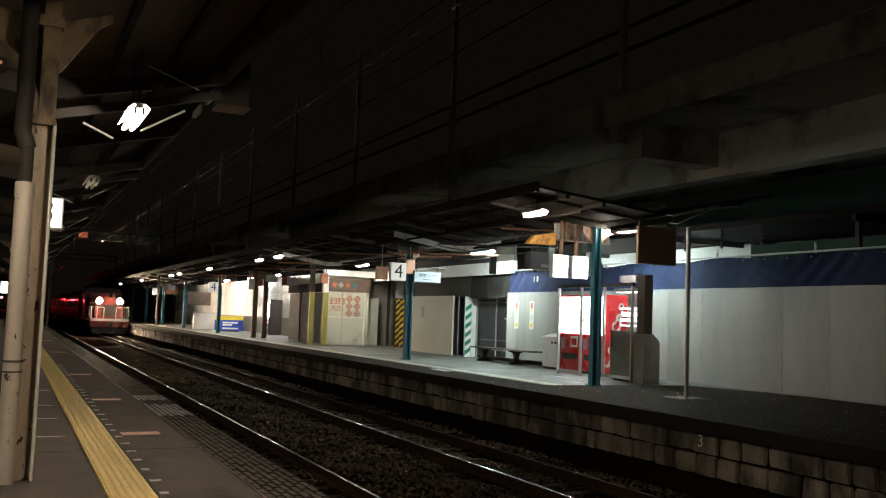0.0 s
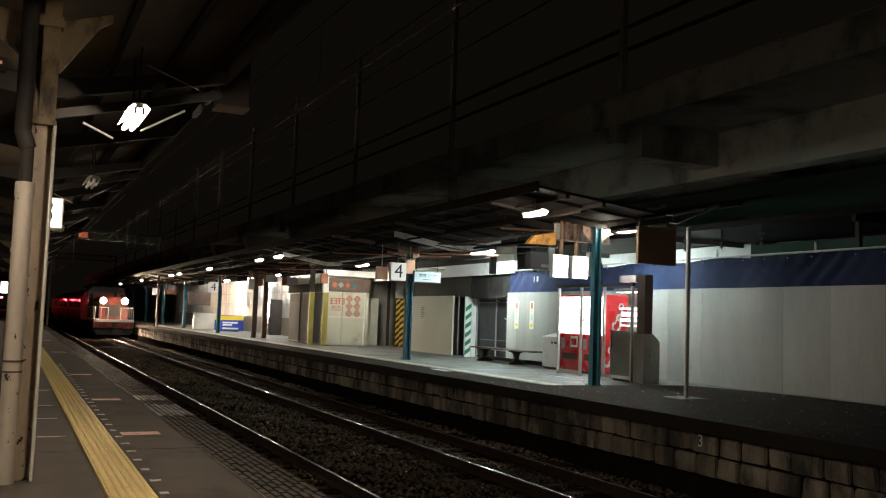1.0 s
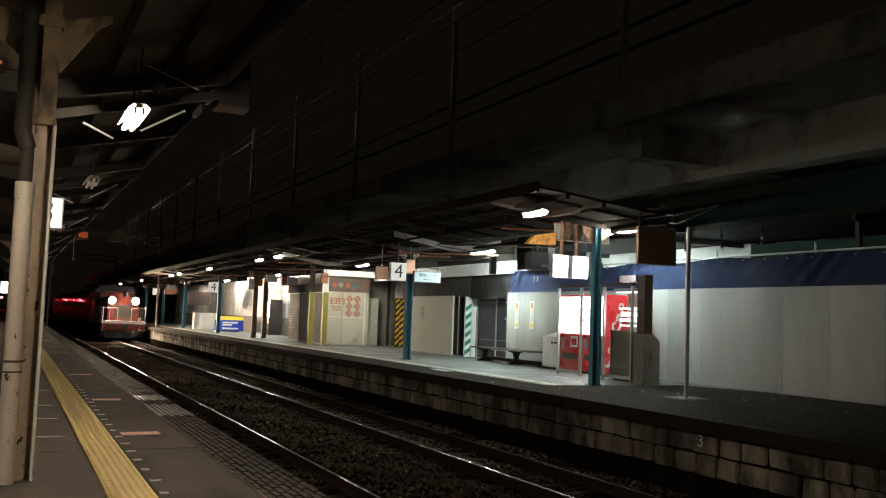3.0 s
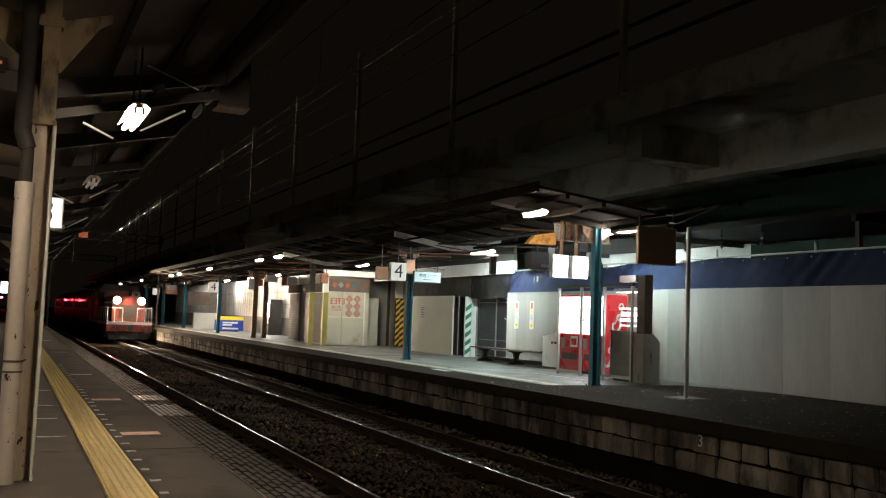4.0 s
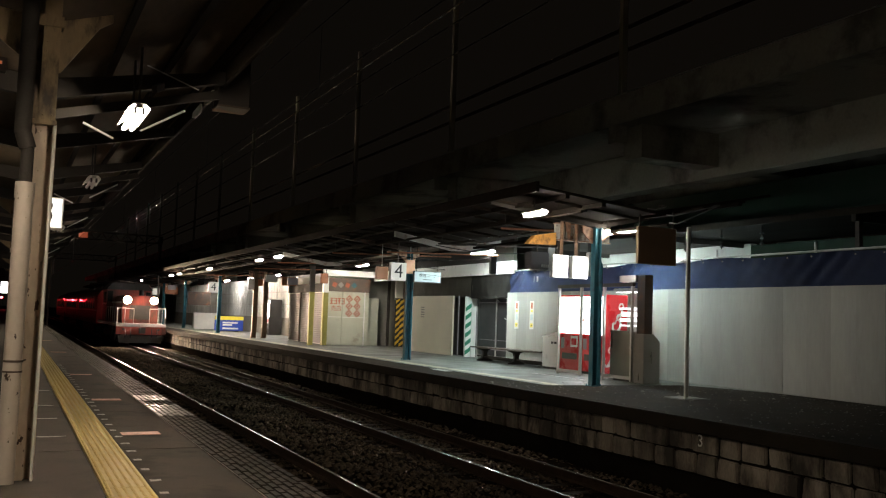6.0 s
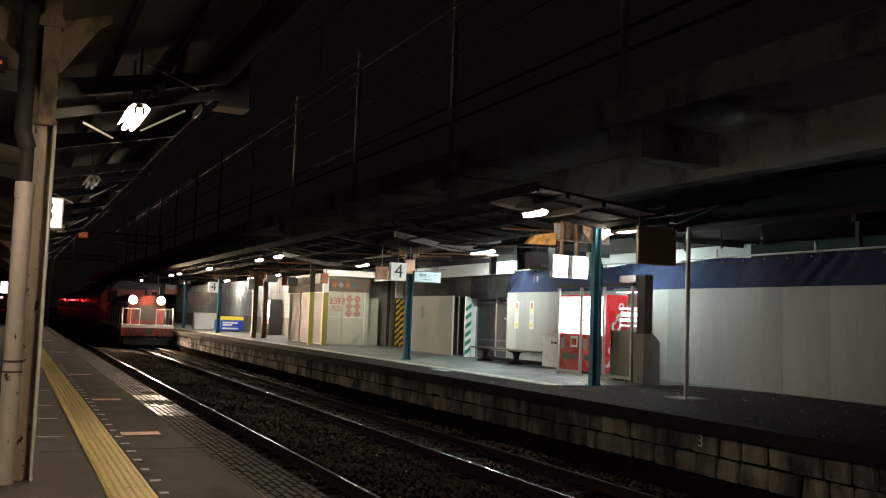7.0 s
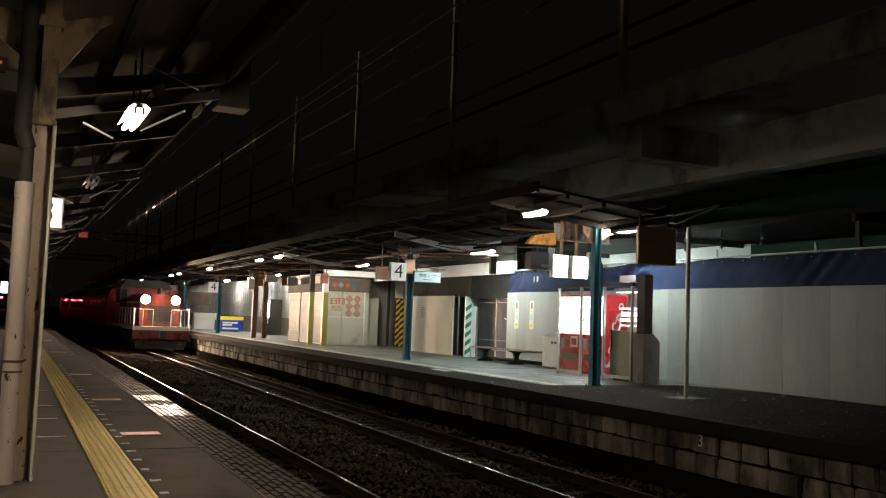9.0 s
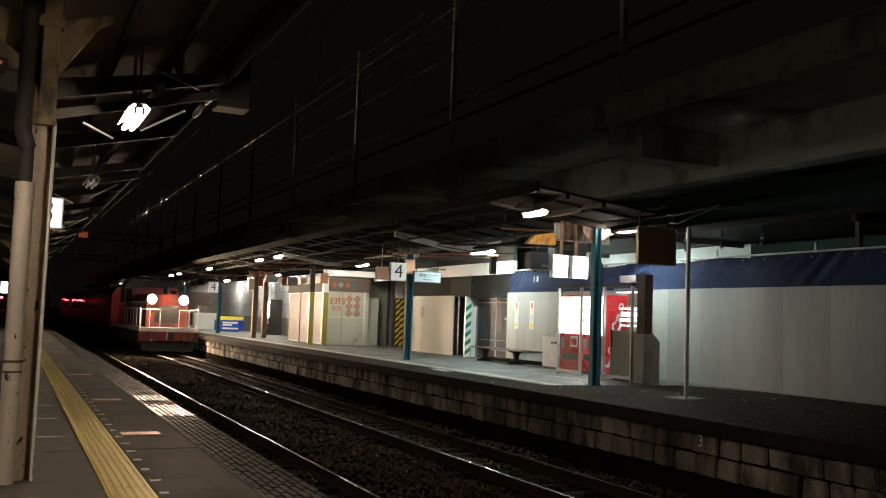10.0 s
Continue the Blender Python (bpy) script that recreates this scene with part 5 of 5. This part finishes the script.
        tube(bm, (x0, 0, 0), (x1, 0, 0.12), 0.022, 8)
        part("pipe", bm, rust if rng.random() < 0.5 else DARK_STEEL, o)
        bm = bmesh.new()
        last = None
        for k in range(11):
            p = Vector((x0 + (x1 - x0) * k / 10, 0.15, -0.03 - 0.16 * math.sin(math.pi * k / 10) + 0.12 * k / 10))
            if last:
                tube(bm, last, p, 0.011, 6)
            last = p
        part("cable", bm, CABLE, o)
        for q in (x0 + 0.1, x1 - 0.1):
            bm = bmesh.new()
            tube(bm, (q, 0, 0), (q, 0, 3.42 + (0.2 * (q - POST_X) if q > POST_X else 0.1 * (POST_X - q)) - z), 0.010, 6)
            part("hanger", bm, DARK_STEEL, o)


def build_far_end():
    """Sheet wall, information board and stair further along the far platform."""
    b = new("wall_sheet")
    setting(b, "white ribbed sheet wall lit from above", "wall")
    bm = bmesh.new()
    n = 150
    for i in range(n):
        y = 44 + i * 0.3
        box(bm, WALL_X + (0.010 if i % 2 else 0), WALL_X + 0.07, y, y + 0.3, 0.95, 3.3)
    part("sheet", bm, HOARD, b)
    boxpart("base_wall", (WALL_X - 0.01, WALL_X + 0.09, 43.2, 89, FAR_Z, 0.95), TARP_BEIGE, b)
    for z in (1.7, 2.4):
        boxpart("rail", (WALL_X - 0.03, WALL_X, 44, 89, z, z + 0.06), GREY_WALL, b)
    s = thing("information_board", (12.63, 58.2, FAR_Z), "blue and yellow information board standing on the platform", "sign")
    boxpart("panel", (-0.9, 0.9, 0, 0.06, 0.05, 0.95), BLUE_SIGN, s)
    boxpart("band", (-0.9, 0.9, -0.006, 0.002, 0.72, 0.95), SIGN_YELLOW, s)
    for z, x0, x1 in ((0.5, -0.4, 0.55), (0.36, -0.4, 0.2), (0.14, -0.4, 0.6)):
        boxpart("print", (x0, x1, -0.006, 0.002, z, z + 0.1), WHITE, s)
    bm = bmesh.new()
    bar(bm, (-0.8, -0.004, 0.4), (-0.72, -0.004, 0.2), 0.05, 0.006)
    bar(bm, (-0.72, -0.004, 0.2), (-0.55, -0.004, 0.55), 0.05, 0.006)
    part("arrow", bm, WHITE, s)
    boxpart("foot", (-0.6, 0.6, -0.1, 0.2, 0, 0.05), DARK_STEEL, s)
    l = thing("step_ladder", (13.3, 44.6, FAR_Z), "aluminium step ladder leaning by the wall", "ladder")
    bm = bmesh.new()
    for y in (0, 0.4):
        bar(bm, (-0.3, y, 0), (0.3, y, 1.2), 0.06)
    part("stile", bm, ALU, l)
    for k in range(4):
        boxpart("rung", (-0.2 + k * 0.13, -0.12 + k * 0.13, 0, 0.4, 0.25 + k * 0.25, 0.28 + k * 0.25), ALU, l)
    # boards and boxes further down
    for x, y, w, h, z, m, lab in ((12.2, 63.5, 1.6, 1.1, 0.0, DIRTY_WHITE, "pale cabinet on the far platform"), (11.6, 63.0, 1.5, 0.9, 1.6, BROWN_STEEL, "brown hanging board under the canopy")):
        o = thing("cabinet" if z == 0 else "hanging_board", (x, y, FAR_Z + z), lab, "cabinet" if z == 0 else "board")
        boxpart("body", (-w / 2, w / 2, 0, 0.5 if z == 0 else 0.1, 0.0, h), m, o, bevel=0.01)
        if z:
            bm = bmesh.new()
            for q in (-0.6, 0.6):
                tube(bm, (q, 0.05, h), (q, 0.05, 1.9), 0.015, 8)
            part("hanger", bm, DARK_STEEL, o)
    number_sign("platform_number_sign", "4", (10.55, 53.2, 2.56), 0.55, 0.6, NUMBER_SIGN, "platform number signs")
    b = boxpart("wall_far_end", (9.2, 22, 125, 125.3, FAR_Z, 4.2), GREY_WALL)
    setting(b, "dark end wall of the far platform", "wall")


# ---- overhead line ----
def build_overhead():
    for cx in TRACKS[:1]:
        bm = bmesh.new()
        tube(bm, (cx, -20, 4.2), (cx, 250, 4.2), 0.010, 16)
        o = part("contact_wire", bm, COPPER, smooth=True)
        tagged(o, "bare copper contact wire over the track", "wire", "overhead wires")
        bm = bmesh.new()
        for a in range(34):
            y0, y1 = -20 + a * 8, -12 + a * 8
            f = lambda y: 5.1 + 0.35 * abs(math.sin(y * math.pi / 96))
            tube(bm, (cx, y0, f(y0)), (cx, y1, f(y1)), 0.007, 6)
            tube(bm, (cx, y0, 4.2), (cx, y0, f(y0)), 0.004, 5)
        tagged(part("catenary_wire", bm, CABLE), "catenary wire with droppers above the contact wire", "wire", "overhead wires")
    for y in (66.0, 96.0):
        g = thing("catenary_gantry", (0, y, BED_Z), "dark steel catenary gantry across the tracks", "gantry", "gantries")
        bm = bmesh.new()
        for z in (6.9, 7.4):
            bar(bm, (2.6, 0, z), (9.2, 0, z), 0.09)
        for k in range(9):
            x = 2.6 + k * 0.8
            bar(bm, (x, 0, 6.9), (x + 0.4, 0, 7.4), 0.05)
            bar(bm, (x + 0.4, 0, 7.4), (x + 0.8 if k < 8 else x + 0.4, 0, 6.9), 0.05)
        part("beam", bm, BROWN_STEEL, g)
        for x in (2.35, 9.3):
            bm = bmesh.new()
            bar(bm, (x, 0, 1.0), (x, 0, 7.4), 0.12)
            part("post", bm, BROWN_STEEL, g)
        for cx in TRACKS[:1]:
            bm = bmesh.new()
            tube(bm, (cx, 0, 5.4), (cx, 0, 6.9), 0.02, 8)
            part("dropper", bm, GALV, g)


# ---- train ----
def wheelset(parent, y, r=0.43):
    w = new("wheelset")
    me_b = bmesh.new()
    for s in (-0.56, 0.56):
        tube(me_b, (s - 0.06, 0, 0), (s + 0.06, 0, 0), r, 24)
        tube(me_b, (s + (0.06 if s < 0 else -0.06), 0, 0), (s + (0.09 if s < 0 else -0.09), 0, 0), r + 0.03, 24)
    tube(me_b, (-0.7, 0, 0), (0.7, 0, 0), 0.08, 12)
    me = mesh_of("wheelset", me_b, LOCO_GREY)
    bpy.data.objects.remove(w)
    w = new("wheelset", me)
    w.parent, w.location = parent, (0, y, r)
    return w


def build_locomotive():
    lo = thing("locomotive", (TRACKS[1], 76.0, RAIL_Z), "vermilion diesel locomotive with a white deck band and bright headlights", "locomotive")
    boxpart("deck", (-1.42, 1.42, 0.0, 12.9, 1.08, 1.26), LOCO_WHITE, lo, "white deck edge band", bevel=0.01)
    boxpart("deck_plate", (-1.38, 1.38, 0.03, 12.87, 1.255, 1.275), LOCO_GREY, lo)
    boxpart("front_sill", (-1.42, 1.42, -0.02, 0.16, 0.62, 1.08), LOCO_RED, lo, bevel=0.01)
    bm = bmesh.new()
    prism(bm, [(-1.02, 1.27), (1.02, 1.27), (1.02, 2.55), (0.82, 2.95), (-0.82, 2.95), (-1.02, 2.55)], 1.0, 6.85)
    hood = part("long_hood", bm, LOCO_RED, lo, bevel=0.03)
    bm = bmesh.new()
    prism(bm, [(-1.02, 1.27), (1.02, 1.27), (1.02, 2.5), (0.82, 2.9), (-0.82, 2.9), (-1.02, 2.5)], 9.55, 12.2)
    part("short_hood", bm, LOCO_RED, lo, bevel=0.03)
    bm = bmesh.new()
    prism(bm, [(-1.4, 1.27), (1.4, 1.27), (1.4, 3.35), (1.05, 3.72), (-1.05, 3.72), (-1.4, 3.35)], 6.85, 9.55)
    cab = part("cab", bm, LOCO_RED, lo, bevel=0.02)
    bm = bmesh.new()
    prism(bm, [(-1.48, 3.36), (1.48, 3.36), (1.1, 3.80), (-1.1, 3.80)], 6.7, 9.7)
    part("cab_roof", bm, LOCO_GREY, lo, bevel=0.01)
    for x in (-1.2, 1.2):
        boxpart("cab_window", (x - 0.15, x + 0.15, 6.83, 6.87, 2.55, 3.25), DARK_GLASS, cab)
    for s in (-1, 1):
        boxpart("side_window", (min(s * 1.39, s * 1.41), max(s * 1.39, s * 1.41), 7.3, 9.0, 2.5, 3.2), DARK_GLASS, cab)
        for k in range(6):
            boxpart("hood_door", (min(s * 1.01, s * 1.035), max(s * 1.01, s * 1.035), 1.3 + k * 0.9, 2.1 + k * 0.9, 1.4, 2.45), LOCO_RED, hood, bevel=0.006)
    grille = boxpart("grille", (-0.6, 0.6, 0.985, 1.0, 1.5, 2.35), LOCO_GREY, hood)
    for k in range(9):
        boxpart("slat", (-0.58, 0.58, 0.965, 0.985, 1.53 + k * 0.09, 1.57 + k * 0.09), LOCO_GREY, grille)
    for s in (-1, 1):
        boxpart("band", (min(s * 1.035, s * 1.045), max(s * 1.035, s * 1.045), 1.0, 6.85, 2.46, 2.56), LOCO_WHITE, hood, "white band along the hood")
        boxpart("band", (min(s * 1.4, s * 1.408), max(s * 1.4, s * 1.408), 6.87, 9.53, 2.36, 2.46), LOCO_WHITE, cab, "white band along the cab")
    bm = bmesh.new()
    tube(bm, (0.55, 5.2, 2.9), (0.55, 5.2, 3.35), 0.14, 16)
    part("exhaust_stack", bm, LOCO_GREY, hood)
    for x in (-1.0, 1.0):
        bm = bmesh.new()
        tube(bm, (x, -0.035, 0.92), (x, -0.02, 0.92), 0.07, 14)
        part("marker_lamp", bm, LOCO_GREY, lo)
    for x in (-0.77, 0.77):
        bm = bmesh.new()
        tube(bm, (x, 0.86, 2.66), (x, 1.2, 2.66), 0.23, 28)
        h = part("headlight", bm, LOCO_RED, lo, "round headlight with a glaring lens")
        bm = bmesh.new()
        tube(bm, (x, 0.845, 2.66), (x, 0.862, 2.66), 0.21, 28)
        part("lens", bm, HEAD_GLOW, h)
    # railings round the front deck
    for side in (-1, 1):
        bm = bmesh.new()
        for x in (0.45, 0.95, 1.36):
            tube(bm, (side * x, 0.06, 1.26), (side * x, 0.06, 2.15), 0.018, 8)
        tube(bm, (side * 0.45, 0.06, 2.15), (side * 1.36, 0.06, 2.15), 0.018, 8)
        part("front_railing", bm, LOCO_WHITE, lo)
    for s in (-1.38, 1.38):
        bm = bmesh.new()
        for k in range(6):
            tube(bm, (s, 0.2 + k * 1.3, 1.26), (s, 0.2 + k * 1.3, 2.2), 0.018, 8)
        tube(bm, (s, 0.06, 2.2), (s, 6.8, 2.2), 0.018, 8)
        part("side_railing", bm, LOCO_WHITE, lo)
        bm = bmesh.new()
        for z in (0.3, 0.6, 0.9):
            box(bm, s - 0.1, s + 0.02, 0.15, 0.55, z, z + 0.03)
        for y in (0.15, 0.53):
            box(bm, s - 0.03, s + 0.0, y, y + 0.03, 0.3, 1.1)
        part("step", bm, LOCO_GREY, lo)
    bm = bmesh.new()
    box(bm, -0.12, 0.12, -0.5, 0.0, 0.76, 1.0)
    box(bm, -0.18, 0.18, -0.62, -0.45, 0.70, 1.06)
    part("coupler", bm, LOCO_GREY, lo, bevel=0.02)
    for x in (-0.9, -0.6, 0.6, 0.9):
        bm = bmesh.new()
        tube(bm, (x, -0.05, 0.95), (x, -0.25, 0.6), 0.025, 8)
        tube(bm, (x, -0.25, 0.6), (x, -0.1, 0.4), 0.025, 8)
        part("air_hose", bm, BLACK, lo)
    bm = bmesh.new()
    prism(bm, [(-1.2, 0.12), (1.2, 0.12), (1.3, 0.55), (-1.3, 0.55)], 0.1, 0.16)
    part("snow_plough", bm, LOCO_GREY, lo)
    for y0, y1 in ((1.2, 5.4), (8.6, 12.0)):
        bm = bmesh.new()
        for s in (-0.95, 0.95):
            box(bm, s - 0.06, s + 0.06, y0, y1, 0.35, 0.75)
        box(bm, -0.8, 0.8, y0 + 0.6, y1 - 0.6, 0.5, 0.9)
        part("bogie", bm, LOCO_GREY, lo)
    boxpart("fuel_tank", (-1.1, 1.1, 5.8, 8.2, 0.4, 1.08), LOCO_GREY, lo, bevel=0.04)
    wheels = [wheelset(lo, y) for y in (1.7, 3.3, 4.9, 9.2, 11.2)]
    return lo, wheels


def build_coach(y):
    c = thing("passenger_coach", (TRACKS[1], y, RAIL_Z), "dark red passenger coach with a row of dark windows", "coach", "coaches")
    ln = 20.0
    bm = bmesh.new()
    prism(bm, [(-1.42, 0.95), (1.42, 0.95), (1.45, 1.3), (1.45, 2.95), (1.2, 3.35), (0.7, 3.58), (-0.7, 3.58), (-1.2, 3.35), (-1.45, 2.95), (-1.45, 1.3)], 0, ln)
    shell = part("body", bm, COACH_RED, c, bevel=0.015)
    bm = bmesh.new()
    prism(bm, [(-1.3, 3.30), (-0.72, 3.60), (0.72, 3.60), (1.3, 3.30), (1.2, 3.38), (0.7, 3.64), (-0.7, 3.64), (-1.2, 3.38)], 0.02, ln - 0.02)
    part("roof", bm, LOCO_GREY, c)
    for s in (-1, 1):
        for k in range(9):
            y0 = 1.9 + k * 1.85
            boxpart("window", (min(s * 1.44, s * 1.457), max(s * 1.44, s * 1.457), y0, y0 + 1.45, 2.05, 3.0), DARK_GLASS, shell)
        boxpart("stripe", (min(s * 1.445, s * 1.454), max(s * 1.445, s * 1.454), 0.05, ln - 0.05, 1.88, 1.96), LOCO_WHITE, c)
        for y0 in (0.4, ln - 1.3):
            boxpart("door", (min(s * 1.44, s * 1.453), max(s * 1.44, s * 1.453), y0, y0 + 0.9, 1.0, 2.85), COACH_RED, shell)
    for k in range(4):
        boxpart("roof_vent", (-0.5, 0.5, 2.5 + k * 4.5, 4.0 + k * 4.5, 3.62, 3.82), LOCO_GREY, c, bevel=0.03)
    boxpart("underframe", (-1.2, 1.2, 4.5, 15.5, 0.35, 0.95), LOCO_GREY, c)
    bm = bmesh.new()
    box(bm, -0.12, 0.12, -0.55, 0, 0.75, 1.0)
    part("coupler", bm, LOCO_GREY, c)
    for y0 in (1.6, ln - 4.2):
        bm = bmesh.new()
        for q in (-0.95, 0.95):
            box(bm, q - 0.06, q + 0.06, y0, y0 + 2.6, 0.35, 0.7)
        box(bm, -0.8, 0.8, y0 + 1.1, y0 + 1.5, 0.5, 0.95)
        part("bogie", bm, LOCO_GREY, c)
    wheels = [wheelset(c, q) for q in (1.9, 4.0, ln - 4.0, ln - 1.9)]
    return c, wheels


def front_at(t):
    """Where the locomotive's front stands at t: it rolls in and slows."""
    return 76.0 - 3.5 * t + 0.055 * t * t


build_ground()
build_tracks()
build_gravel()
build_near_platform()
for yy in (7.12, 20.4, 33.8, 47.2, 60.6):
    near_column(yy)
build_near_canopy()
near_fixture(9.05, z=2.97, x=0.955)
near_fixture(14.6, lit=False)
near_fixture(24.0, lit=False)
near_fixture(4.6)
# unseen left-hand row, added to brighten the platform and the far stone face
for yy in (15.0, 23.0, 31.0, 44.0):
    near_fixture(yy, x=-1.3)
# unseen lamp, added to brighten the near column
near_fixture(5.2, x=-0.95, z=2.8, deep=True)
number_sign("platform_number_sign", "3", (0.205, 7.3, 1.895), 0.23, 0.235, NEAR_SIGN, "platform number signs", hung=0)
build_far_platform()
far_column(15.9, x=11.02)
far_column(25.72, x=10.98)
far_column(45.3, "brown")
far_column(44.85, "brown", 11.45)
far_column(53.7, x=11.0)
for yy in (65.5, 75.4, 85.3, 95.2):
    far_column(yy)
build_far_canopy()
far_fixture(8.81, 14.75, 3.22, 0.6, wide=True)
for yy in (32.3, 35.15, 44.9, 53.6, 56.5, 70, 84):
    far_fixture(8.65, yy, 3.2, 0.6)
for xx, yy in ((13.2, 18.03), (12.95, 24.7), (13.0, 35.4), (13.2, 49.5), (13.3, 55.7), (13.3, 62.7), (12.6, 75.0)):
    far_fixture(xx, yy, 3.43 if yy < 20 else 3.25, 0.95 if yy < 20 else 1.2, cool=yy < 30 or 45 < yy < 70, strong=24 < yy < 25)
b = thing("bulb_lamp", (11.17, 15.72, 3.145), "small bare bulb under the canopy by the first column", "lamp")
bm = bmesh.new()
bmesh.ops.create_icosphere(bm, subdivisions=2, radius=0.05)
part("bulb", bm, BULB_GLOW, b, smooth=True)
bm = bmesh.new()
tube(bm, (0, 0, 0.045), (0, 0, 0.26), 0.02, 10)
part("holder", bm, DARK_STEEL, b)
build_hoarding()
build_shed()
build_viaduct()
build_kiosk()
build_recess()
build_bench()
build_bin()
vending_machine(20.06, False)
vending_machine(19.02, True)
# made-up machine: its glowing front stands in for a bright spot on the wall
vending_machine(51.6, False, DARK_STEEL, "dark grey box with a glowing front, standing in for a bright spot")
build_shelter()
build_far_signs()
build_far_end()
build_far_clutter()
build_chips()
build_overhead()
# red lamps added behind the near column, to be mirrored in the coach sides
for xx in (-1.4, 0.0, 1.3):
    f = thing("mirrored_red_lamp", (xx, 196, 0), "red lamp on a dark post, added out of view for its reflection in the coaches", "signal", "red signals")
    bm = bmesh.new()
    tube(bm, (0, 0.04, 0), (0, 0.04, 2.3), 0.06, 8)
    part("post", bm, DARK_STEEL, f)
    boxpart("backboard", (-0.45, 0.45, 0, 0.08, 2.06, 2.54), BLACK, f)
    bm = bmesh.new()
    tube(bm, (0, -0.03, 2.3), (0, 0.01, 2.3), 0.2, 16)
    part("lens", bm, RED_GLOW, f)
b = thing("loudspeaker_box", (2.06, 10.0, 3.78), "dark steel box at the canopy edge", "box")
boxpart("casing", (-0.16, 0.17, -0.15, 0.15, -0.34, 0.34), DARK_STEEL, b, bevel=0.01)
boxpart("lip", (-0.17, 0.18, -0.16, 0.16, -0.36, -0.34), BROWN_STEEL, b)
b = thing("amber_display", (-0.3, 9.2, 3.46), "small amber display panel under the canopy", "display")
boxpart("casing", (-0.4, 0.14, 0, 0.12, -0.12, 0.3), DARK_STEEL, b, bevel=0.008)
boxpart("diodes", (-0.3, 0.1, -0.005, 0.002, -0.06, -0.03), AMBER_GLOW, b)
b = thing("route_indicator", (4.2, 65.8, 5.98), "dim orange indicator box on the gantry", "signal")
boxpart("casing", (-0.32, 0.32, -0.1, 0.15, -0.24, 0.24), DARK_STEEL, b)
boxpart("face", (-0.28, 0.28, -0.106, -0.098, -0.19, 0.19), AMBER_GLOW, b)
b = thing("lit_sign", (-0.32, 60, 2.15), "small glaring sign hanging under the near canopy", "sign", "lit signs")
boxpart("casing", (-0.2, 0.2, 0, 0.12, -0.35, 0.35), WHITE, b)
boxpart("face", (-0.18, 0.18, -0.006, 0.002, -0.33, 0.33), LIT_SIGN, b)
bm = bmesh.new()
tube(bm, (0, 0.06, 0.35), (0, 0.06, 1.5), 0.02, 8)
part("hanger", bm, DARK_STEEL, b)
LOCO, LOCO_WHEELS = build_locomotive()
COACHES = [build_coach(76.0 + 13.6 + k * 20.6) for k in range(3)]


def motions():
    steps = [k * 0.5 for k in range(21)]
    walk(LOCO, [(t, pose(TRACKS[1], front_at(t), RAIL_Z)) for t in steps])
    for k, (c, _) in enumerate(COACHES):
        walk(c, [(t, pose(TRACKS[1], front_at(t) + 13.6 + 20.6 * k, RAIL_Z)) for t in steps])
    fine = [k * 0.1 for k in range(101)]
    for w in LOCO_WHEELS + [q for _, ws in COACHES for q in ws]:
        at = w.location.copy()
        walk(w, [(t, pose(at.x, at.y, at.z, math.degrees((76.0 - front_at(t)) / 0.43), 0, 0)) for t in fine])


motions()
